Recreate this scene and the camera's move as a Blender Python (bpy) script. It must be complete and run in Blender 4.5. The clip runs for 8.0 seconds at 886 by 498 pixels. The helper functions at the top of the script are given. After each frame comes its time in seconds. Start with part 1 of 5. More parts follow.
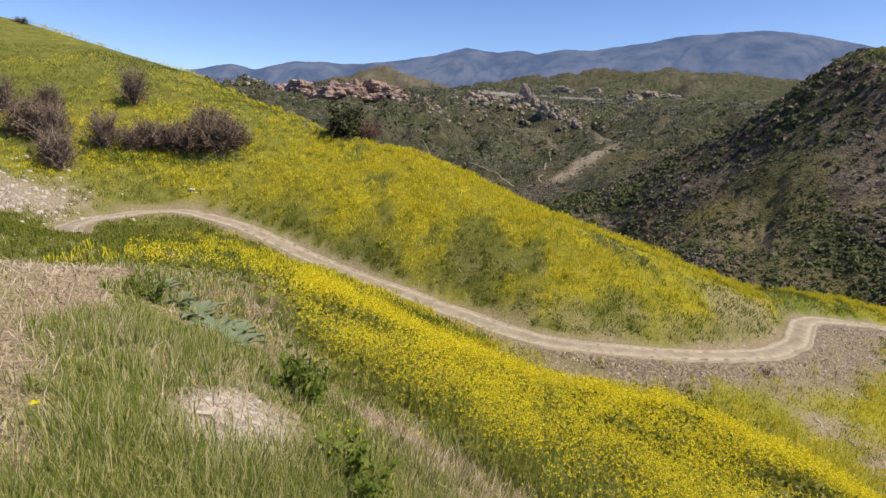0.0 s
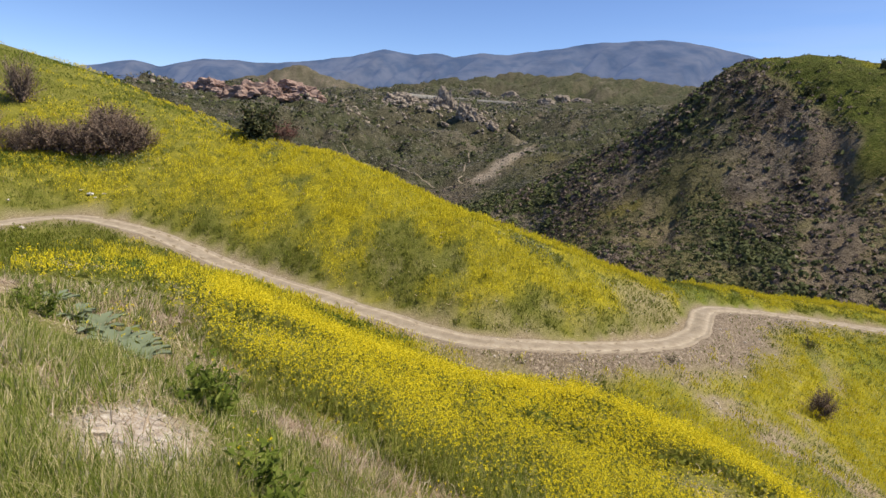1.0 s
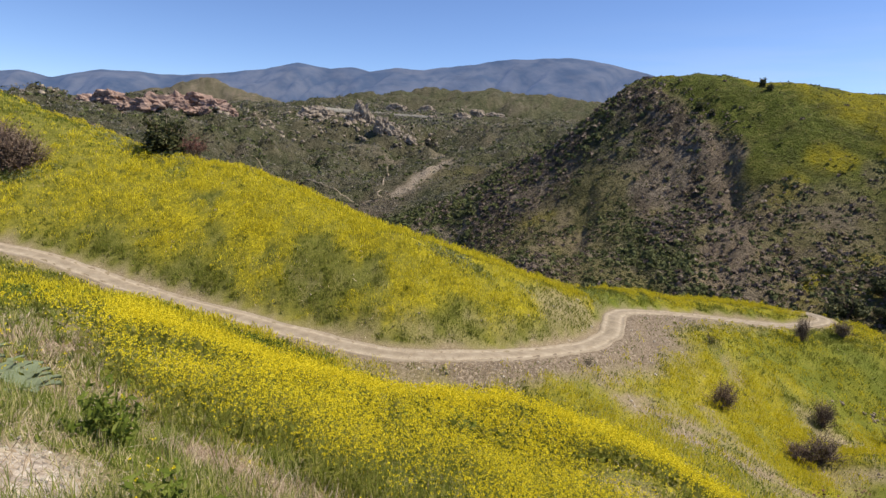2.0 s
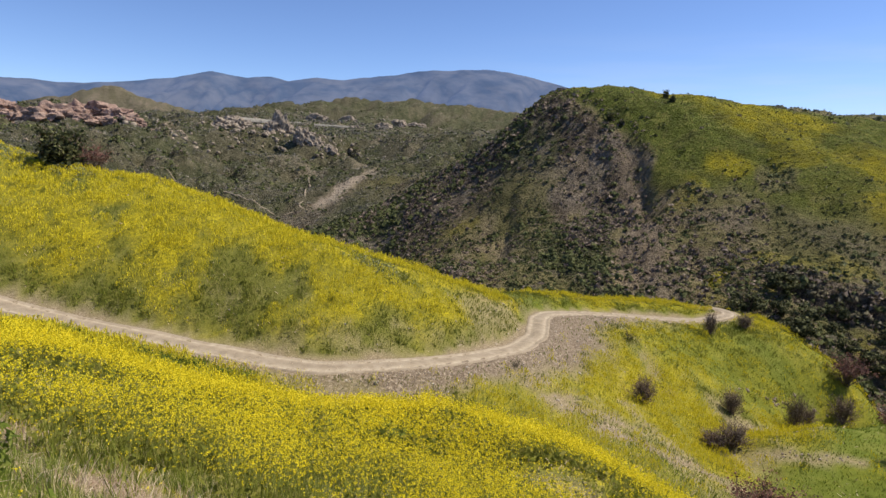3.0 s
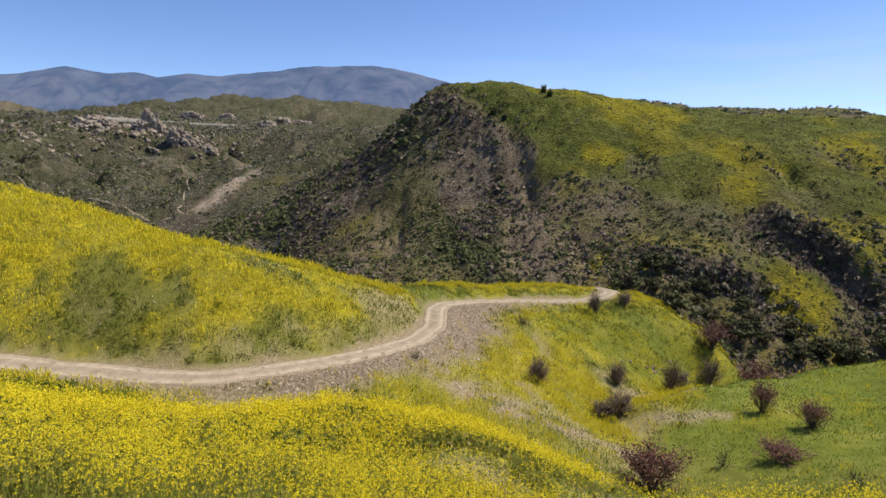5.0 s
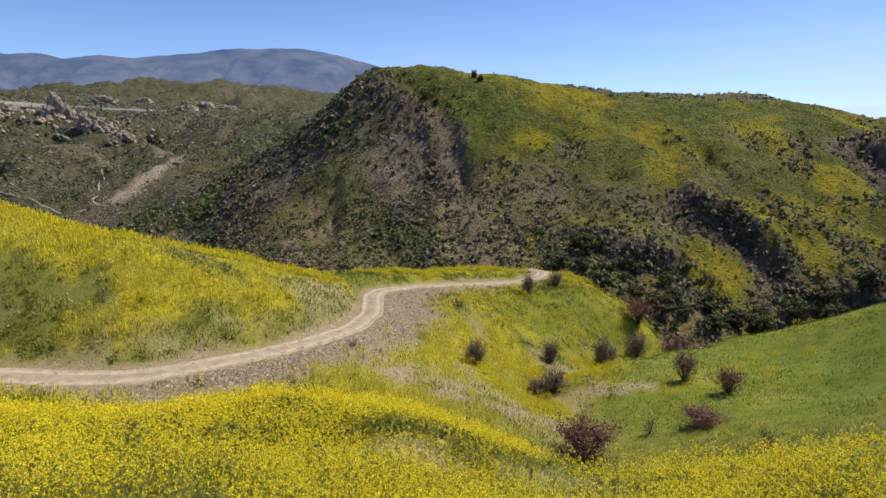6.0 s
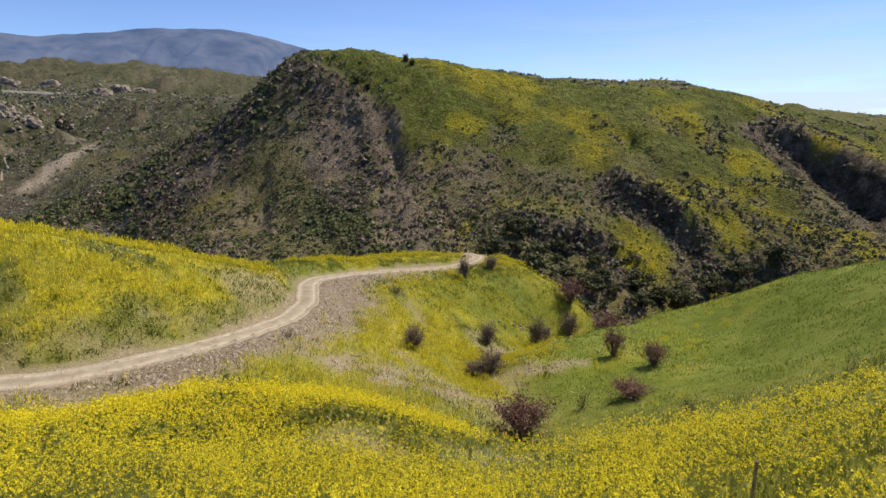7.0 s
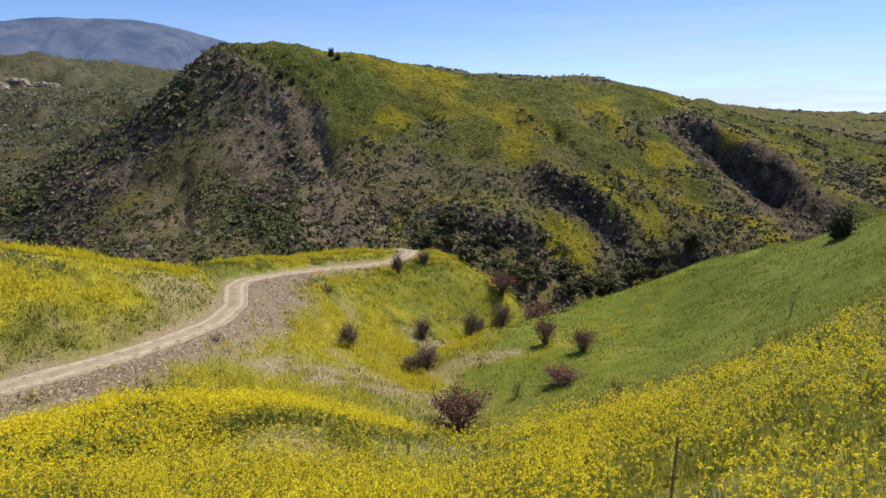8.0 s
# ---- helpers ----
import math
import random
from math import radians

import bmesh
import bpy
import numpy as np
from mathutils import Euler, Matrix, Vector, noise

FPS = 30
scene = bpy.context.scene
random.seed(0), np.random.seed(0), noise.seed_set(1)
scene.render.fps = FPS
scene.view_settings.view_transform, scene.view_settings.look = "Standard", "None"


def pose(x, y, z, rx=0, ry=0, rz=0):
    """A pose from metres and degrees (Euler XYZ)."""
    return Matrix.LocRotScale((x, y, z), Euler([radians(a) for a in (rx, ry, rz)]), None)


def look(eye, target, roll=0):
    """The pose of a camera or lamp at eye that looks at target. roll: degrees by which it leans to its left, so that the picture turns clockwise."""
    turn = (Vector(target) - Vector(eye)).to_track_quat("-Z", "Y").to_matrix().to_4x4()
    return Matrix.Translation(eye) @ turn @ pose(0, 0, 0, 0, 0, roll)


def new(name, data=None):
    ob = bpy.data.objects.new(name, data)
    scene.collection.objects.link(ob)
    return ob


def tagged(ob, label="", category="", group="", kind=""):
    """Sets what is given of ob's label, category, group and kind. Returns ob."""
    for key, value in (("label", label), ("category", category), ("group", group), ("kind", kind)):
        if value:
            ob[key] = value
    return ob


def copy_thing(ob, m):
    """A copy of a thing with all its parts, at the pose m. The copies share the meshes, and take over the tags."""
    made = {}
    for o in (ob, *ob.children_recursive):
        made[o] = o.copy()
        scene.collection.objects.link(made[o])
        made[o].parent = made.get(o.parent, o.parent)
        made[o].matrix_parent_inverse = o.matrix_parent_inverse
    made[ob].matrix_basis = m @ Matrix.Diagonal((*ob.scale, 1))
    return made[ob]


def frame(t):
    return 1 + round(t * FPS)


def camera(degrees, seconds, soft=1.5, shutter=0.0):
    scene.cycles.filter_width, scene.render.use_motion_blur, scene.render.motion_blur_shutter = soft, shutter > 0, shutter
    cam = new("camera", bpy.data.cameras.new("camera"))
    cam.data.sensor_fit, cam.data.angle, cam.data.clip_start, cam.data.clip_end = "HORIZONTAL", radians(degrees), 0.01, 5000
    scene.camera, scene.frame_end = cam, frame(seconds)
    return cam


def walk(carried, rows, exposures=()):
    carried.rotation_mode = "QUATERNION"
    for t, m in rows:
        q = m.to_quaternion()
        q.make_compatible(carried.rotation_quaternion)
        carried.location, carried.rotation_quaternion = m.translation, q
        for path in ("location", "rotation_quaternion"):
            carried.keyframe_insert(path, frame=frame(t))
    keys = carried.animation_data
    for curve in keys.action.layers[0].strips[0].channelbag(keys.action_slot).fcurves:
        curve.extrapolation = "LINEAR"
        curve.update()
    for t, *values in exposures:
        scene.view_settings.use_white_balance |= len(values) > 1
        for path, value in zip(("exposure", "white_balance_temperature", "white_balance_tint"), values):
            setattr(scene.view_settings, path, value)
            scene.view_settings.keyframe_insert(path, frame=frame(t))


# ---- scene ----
# ---------------------------------------------------------------- camera
cam = camera(75.83, 8.0)
PATH = [
    (0.0, 0.000, 0.000, 1.650, 76.50, -2.00, 0.04),
    (0.5, 0.050, -0.021, 1.658, 76.64, -2.37, -3.70),
    (1.0, 0.080, -0.040, 1.661, 76.98, -2.54, -7.88),
    (1.5, 0.102, -0.023, 1.647, 77.82, -2.56, -11.99),
    (3.0, 0.252, 0.241, 1.398, 79.96, -2.14, -23.66),
    (3.5, 0.314, 0.366, 1.303, 80.06, -2.05, -27.10),
    (4.0, 0.322, 0.359, 1.267, 80.12, -1.76, -29.65),
    (5.5, 0.427, 0.382, 1.150, 79.35, -0.57, -37.73),
    (6.0, 0.426, 0.376, 1.150, 78.52, -0.53, -41.31),
    (6.5, 0.438, 0.379, 1.148, 77.71, -0.55, -44.67),
    (7.0, 0.449, 0.377, 1.145, 77.14, -0.54, -47.89),
    (7.5, 0.458, 0.373, 1.141, 76.91, -0.41, -51.54),
    (8.0, 0.466, 0.371, 1.138, 76.73, -0.37, -54.88),
]
walk(cam, [(t, pose(*p)) for t, *p in PATH], exposures=[(0.0, 0.12, 6850, 10), (8.0, 0.15, 6850, 10)])

# ---------------------------------------------------------------- world and sun
SUN_AZ, SUN_EL = 100.0, 55.0   # degrees clockwise from +y, degrees up
world = bpy.data.worlds.new("sky")
scene.world = world
world.use_nodes = True
wn = world.node_tree.nodes
wl = world.node_tree.links
sky = wn.new("ShaderNodeTexSky")
sky.sky_type = "NISHITA"
sky.sun_disc = False
sky.sun_elevation, sky.sun_rotation = radians(SUN_EL), radians(SUN_AZ)
sky.altitude, sky.air_density, sky.dust_density, sky.ozone_density = 400, 0.72, 0.1, 3.2
tint = wn.new("ShaderNodeMix")
tint.data_type, tint.blend_type = "RGBA", "MULTIPLY"
tint.inputs[0].default_value = 1.0
tint.inputs[7].default_value = (0.87, 0.97, 1.20, 1)
wl.new(sky.outputs[0], tint.inputs[6])
# pale band and thin cloud low over the horizon
place = wn.new("ShaderNodeTexCoord")
axes = wn.new("ShaderNodeSeparateXYZ")
wl.new(place.outputs["Generated"], axes.inputs[0])
band = wn.new("ShaderNodeMapRange")
band.inputs["From Min"].default_value, band.inputs["From Max"].default_value = 0.20, 0.0
band.inputs["To Min"].default_value, band.inputs["To Max"].default_value = 0.0, 0.8
wl.new(axes.outputs[2], band.inputs["Value"])
east = wn.new("ShaderNodeMapRange")
east.inputs["From Min"].default_value, east.inputs["From Max"].default_value = 0.35, 1.0
wl.new(axes.outputs[0], east.inputs["Value"])
stretch = wn.new("ShaderNodeMapping")
stretch.inputs["Scale"].default_value = (1.6, 1.6, 16.0)
wl.new(place.outputs["Generated"], stretch.inputs["Vector"])
wisp = wn.new("ShaderNodeTexNoise")
wisp.inputs["Scale"].default_value, wisp.inputs["Detail"].default_value = 2.2, 6
wl.new(stretch.outputs[0], wisp.inputs["Vector"])
soft = wn.new("ShaderNodeMapRange")
soft.inputs["From Min"].default_value, soft.inputs["From Max"].default_value = 0.44, 0.62
soft.inputs["To Min"].default_value, soft.inputs["To Max"].default_value = 0.25, 1.0
wl.new(wisp.outputs["Fac"], soft.inputs["Value"])
one = wn.new("ShaderNodeMath")
one.operation = "MULTIPLY"
wl.new(band.outputs[0], one.inputs[0])
wl.new(east.outputs[0], one.inputs[1])
two = wn.new("ShaderNodeMath")
two.operation = "MULTIPLY"
wl.new(one.outputs[0], two.inputs[0])
wl.new(soft.outputs[0], two.inputs[1])
pale_sky = wn.new("ShaderNodeMix")
pale_sky.data_type = "RGBA"
wl.new(two.outputs[0], pale_sky.inputs[0])
wl.new(tint.outputs[2], pale_sky.inputs[6])
pale_sky.inputs[7].default_value = (4.5, 5.3, 6.8, 1)
wl.new(pale_sky.outputs[2], wn["Background"].inputs[0])
wn["Background"].inputs[1].default_value = 0.125
sun = new("sun", bpy.data.lights.new("sun", "SUN"))
sun.data.energy, sun.data.angle, sun.data.color = 5.0, radians(0.53), (1.0, 0.93, 0.80)
to_sun = Vector((math.sin(radians(SUN_AZ)) * math.cos(radians(SUN_EL)), math.cos(radians(SUN_AZ)) * math.cos(radians(SUN_EL)), math.sin(radians(SUN_EL))))
sun.matrix_world = look(to_sun * 100, (0, 0, 0))


# ---------------------------------------------------------------- numeric helpers
def lattice(ix, iy, seed):
    """Pseudo-random values in 0..1 on whole-number places."""
    h = (ix.astype(np.int64) * 374761393 + iy.astype(np.int64) * 668265263 + seed * 1442695041) & 0xFFFFFFFF
    h = ((h ^ (h >> 13)) * 1274126177) & 0xFFFFFFFF
    h = ((h ^ (h >> 16)) * 2246822519) & 0xFFFFFFFF
    return ((h ^ (h >> 15)) & 0xFFFFFF) / float(0xFFFFFF)


def value_noise(x, y, size, seed=0):
    """Smooth noise in 0..1 with features about size metres across."""
    x, y = np.asarray(x, float) / size, np.asarray(y, float) / size
    ix, iy = np.floor(x), np.floor(y)
    fx, fy = x - ix, y - iy
    fx, fy = fx * fx * (3 - 2 * fx), fy * fy * (3 - 2 * fy)
    a, b = lattice(ix, iy, seed), lattice(ix + 1, iy, seed)
    c, d = lattice(ix, iy + 1, seed), lattice(ix + 1, iy + 1, seed)
    return (a * (1 - fx) + b * fx) * (1 - fy) + (c * (1 - fx) + d * fx) * fy


def fbm(x, y, size, seed=0, octaves=4):
    total, weight, amp = 0.0, 0.0, 1.0
    for o in range(octaves):
        total = total + amp * value_noise(np.asarray(x) * 0.8 - np.asarray(y) * 0.6, np.asarray(x) * 0.6 + np.asarray(y) * 0.8, size, seed + 17 * o)
        weight += amp
        amp *= 0.5
        size *= 0.48
    return total / weight


def step(a, b, v):
    """Smooth step from a to b."""
    t = np.clip((np.asarray(v, float) - a) / (b - a), 0, 1)
    return t * t * (3 - 2 * t)


def spline(points, n):
    """A smooth line of n points through points (Catmull-Rom)."""
    p = np.array(points, float)
    p = np.vstack([2 * p[0] - p[1], p, 2 * p[-1] - p[-2]])
    out = []
    for u in np.linspace(0, len(p) - 3 - 1e-6, n):
        i = int(u)
        t = u - i
        a, b, c, d = p[i], p[i + 1], p[i + 2], p[i + 3]
        out.append(0.5 * ((2 * b) + (c - a) * t + (2 * a - 5 * b + 4 * c - d) * t * t + (3 * b - a - 3 * c + d) * t ** 3))
    return np.array(out)


def nearest(line, x, y):
    """Distance to a line of points, signed side, and the nearest point's index."""
    x, y = np.ravel(x), np.ravel(y)
    coarse = line[::8]
    best, idx = np.full(x.shape, 1e12), np.zeros(x.shape, int)
    for i in range(len(coarse)):
        d = (x - coarse[i, 0]) ** 2 + (y - coarse[i, 1]) ** 2
        m = d < best
        best[m], idx[m] = d[m], i
    around, idx = idx * 8, idx * 8
    for o in range(-7, 8):
        i = np.clip(around + o, 0, len(line) - 1)
        d = (x - line[i, 0]) ** 2 + (y - line[i, 1]) ** 2
        m = d < best
        best[m], idx[m] = d[m], i[m]
    j = np.clip(idx, 1, len(line) - 2)
    tan = line[j + 1, :2] - line[j - 1, :2]
    rel = np.stack([x - line[idx, 0], y - line[idx, 1]], 1)
    side = np.sign(tan[:, 0] * rel[:, 1] - tan[:, 1] * rel[:, 0])
    return np.sqrt(best), side, idx


# ---------------------------------------------------------------- lie of the land (metres; z = 0 under the first standing place)
ROAD = [(-20.5, 30.5, -5.5), (-23.6, 36.0, -6.2), (-24.2, 41.2, -6.6), (-20.6, 44.2, -6.6), (-14.9, 42.4, -7.3), (-8.4, 38.1, -8.6), (-2.6, 33.9, -9.2), (2.4, 30.3, -9.7), (5.95, 28.2, -9.95),
        (11.35, 28.15, -10.4), (18.1, 30.4, -11.3), (22.9, 33.8, -11.8), (26.0, 37.8, -11.9), (29.5, 39.9, -12.4), (38.1, 41.7, -13.9), (46.4, 41.1, -14.95), (51.6, 41.2, -15.0), (54.2, 43.6, -15.3), (54.0, 47.4, -15.9), (50.0, 52.0, -17.5)]
KNOLL = [(0, 0, 0), (0.45, 0.4, -0.3), (-1.9, 2.3, -0.25), (-1.6, 3.7, -0.55), (-1.3, 4.4, -0.85), (-0.5, 4.2, -1.2), (-1.4, 6, -1.5), (-3.6, 8.3, -1.6), (-5.4, 9.6, -1.2),
         (-5.3, 7.2, -0.65), (0.2, 3.8, -1.4), (1.2, 4.3, -2.0), (0.5, 5.9, -2.3), (-1.2, 16, -4.9), (-12, 14, -2.9), (-9, 12, -2.3), (-16, 33, -6.4)]
SHELF = [(-8.6, 15.8, -2.9), (-11.5, 21.1, -4.12), (-14.4, 26.3, -5.12), (-4.8, 13.2, -2.6), (-6.2, 16.9, -3.47), (-8.2, 22.5, -4.81), (-10.3, 28.2, -6.15), (-4.5, 17.4, -3.96), (-5.9, 23.3, -5.44), (-7.4, 29.1, -6.87), (-3.2, 17.7, -4.56), (-4.3, 23.6, -6.3), (-5.4, 29.5, -7.55)]
FIELD = [(2.1, 14.9, -5.8), (3.6, 14.6, -6.0), (6, 12.7, -5.6), (7, 8.4, -4.9), (3.1, 5.7, -3.2), (3.9, 10.8, -5.0), (4.8, 8.2, -4.5), (6.5, 7, -5.0), (9.9, 12, -7.2), (12.9, 10.4, -8.8), (13.4, 8.7, -9.1),
         (3.8, 1, -1.55), (5.5, 3.7, -3.7), (8.8, 3.7, -4.4), (10.4, 1.4, -3.5), (9.4, -0.3, -2.4), (4.7, 0.1, -1.4), (13.9, 4.3, -6.9), (0, 22, -8.4), (6, 22, -10.3), (12, 21, -11.3)]
GULLY = [(16.7, 25.6, -11.6), (18.5, 17.5, -11.6), (21, 13.7, -13.9), (26.5, 17, -15), (28, 20.5, -15.8), (35, 25.3, -17.9), (42, 27.0, -19.6), (49, 26.4, -21.8), (57, 24.5, -24), (70, 27, -30)]
SPUR = [(26.7, 14.9, -14.3), (27.1, 19.8, -15.3), (31.2, 20.9, -15.2), (37.8, 21.7, -15.7), (44.5, 21.8, -16.9), (50.9, 19.7, -16.6), (56.3, 15.9, -15.8), (60.5, 10.9, -13.4), (62.3, 3.9, -10.7), (35.8, 7.4, -12.3), (30.4, 1.6, -7.9),
        (60.5, 0, -8.7), (62.4, -3, -6.9), (46, 14, -15.0), (75, 5, -20), (75, 20, -30), (40, -12, 1), (20, -8, 1), (70, -20, 2), (100, -10, -15), (100, 20, -36), (68, 15, -22)]
NOSE = [(53.7, 39.3, -14.9), (55, 35.7, -15.9), (55, 32, -17.2), (54.6, 29.3, -18.7), (46, 33, -16.5), (60, 36, -21), (66, 46, -27), (75, 42, -34), (28.4, 44.3, -11.7), (34, 46.2, -12.9), (41.5, 46.6, -13.9), (48.0, 45.4, -14.6), (52.4, 45.0, -15.4),
        (42, 60, -24), (60, 62, -31), (34, 33, -14), (62, 29, -24)]
BROW = [(-59.2, 80.6, 11.9), (-54.7, 80.1, 10.5), (-44.3, 73.7, 7.6), (-30.5, 71.8, 4.7), (-17.5, 63.6, 0.9), (-9.1, 57.3, -1.4), (-3.2, 51.9, -2.1), (0.8, 46.0, -3.1), (8.3, 37.1, -5.3), (9.0, 40.2, -5.8), (12.2, 39.6, -6.8), (15.6, 37.6, -7.8), (20.0, 38.4, -9.4), (23.6, 38.6, -10.9),
        (-20, 95, -4), (-5, 80, -13), (10, 64, -15), (22, 54, -17), (-50, 110, 4), (-90, 110, 12), (-60, 55, 2.5), (-40, 45, -1.5), (-30, 38, -4.5), (-42, 28, 1)]
CANYON = [(-60, 200, -30), (10, 115, -42), (60, 105, -46), (110, 70, -47), (150, 44, -50), (210, -30, -40), (70, 215, -48), (60, 330, -53), (96, 511, -58), (0, 200, -46)]
HILL = [(106, 333, -37), (137, 300, -8), (153, 258, 10), (154, 238, 25.5), (170, 211, 29.6), (195, 181, 26), (232, 158, 20.3), (270, 132, 17.6), (307, 93, 15.6), (325, 63, 6), (136, 167, -18),
        (83, 125, -36), (116, 79, -37), (139, 58, -44), (166, 38, -45), (200, 11, -33), (220, -2, -27), (207, 122, 4), (168, 127, -11), (174, 78, -21), (257, 40, -11), (80, 150, -35), (71, 322, -44),
        (230, 260, 12), (300, 200, 5), (400, 120, -5), (400, 2, -9)]
BEYOND = [(-501, 1200, 24.2), (-291, 1061, 23.5), (-131, 738, 18.8), (-87, 695, 15.6), (-20, 800, 21.1), (73, 1198, 44.2), (152, 1392, 57.9), (262, 1680, 96.2), (348, 1715, 112.1), (467, 1738, 131.9), (620, 1796, 131.3), (730, 1862, 146.1), (1012, 2066, 135.4), (1213, 2071, 135), (-223, 2189, 150.3), (-385, 2166, 107.5), (-465, 2150, 76.2), (-55, 2199, 100.7), (76, 2299, 67.6), (-796, 2158, 64.9), (96, 511, -61.1), (125, 587, -29.1), (291, 957, 14.4), (133, 890, 13.4), (450, 1004, 17.5), (-36, 449, -20.9), (28, 419, -41.9), (118, 465, -36.4), (715, 1318, 46.5)]
RIGHT = [(-581, 1808, 38.7), (-418, 1853, 37.3), (113, 1846, 64.2), (24, 1799, 54.6), (485, 353, 46.5), (506, 324, 41), (642, 280, 41.5), (654, 250, 41.5), (668, 223, 33.5), (467, 112, 13), (688, 133, 8.2), (793, 109, 6.3), (600, 24, -2.8), (900, -23, -6.1), (400, 2, -11.7), (698, 53, 0.3), (4000, -98, -40), (4000, 1500, 30), (-1500, 1500, 70), (0, 4800, 60), (2500, 4000, 60), (-1500, 4000, 60), (1800, 3000, 60), (0, 3200, 50)]
BEHIND = [(-20, -10, 4), (-60, 0, 10), (-100, 40, 18), (-40, -60, 14), (30, -40, 8), (-300, -200, 40), (200, -200, 10), (-400, 300, 45), (0, -800, 30), (-2500, 0, 60), (2000, -2000, 0), (-2000, -3000, 40)]
SCARPS = [([(178, 84), (174, 76), (178, 67), (175, 57), (171, 47)], 3.6, 10), ([(270, 62), (260, 48), (250, 33), (233, 20), (214, 6)], 6.8, 20), ([(138, 98), (141, 88), (147, 78), (152, 66)], 3.4, 8),
          ([(159, 170), (151, 157), (143, 146), (130, 132)], 2.0, 8)]
CLIFF = [(151, 184), (153, 173), (148, 162), (139, 148), (122, 129), (109, 118)]     # rocky rib of the big hill
RIM = [(154, 228), (153, 212), (156, 198), (159, 185), (161, 174)]                    # where its green top breaks off
CONTROL = np.array(ROAD[:-1] + KNOLL + SHELF + FIELD + GULLY + SPUR + NOSE + BROW + CANYON + HILL + BEYOND + RIGHT + BEHIND, float)


def kernel(x, y):
    d2 = (np.ravel(x)[:, None] - CONTROL[None, :, 0]) ** 2 + (np.ravel(y)[:, None] - CONTROL[None, :, 1]) ** 2
    soft = 0.02 * np.hypot(CONTROL[:, 0], CONTROL[:, 1]) + 0.3
    return np.sqrt(d2 + soft[None, :] ** 2)


WEIGHTS = np.linalg.lstsq(np.vstack([kernel(CONTROL[:, 0], CONTROL[:, 1]), np.ones((1, len(CONTROL)))]),
                          np.concatenate([CONTROL[:, 2], [0.0]]), rcond=None)[0]
ROAD_LINE = spline(ROAD, 220)
ROAD_HALF = 0.92
CLIFF_LINE, RIM_LINE = spline(CLIFF, 60), spline(RIM, 40)
BREAK_LINE = spline([(140, 285), (150, 250)] + RIM + [(151, 157), (143, 146), (128, 130), (112, 116)], 96)   # green grass to its right, brush to its left


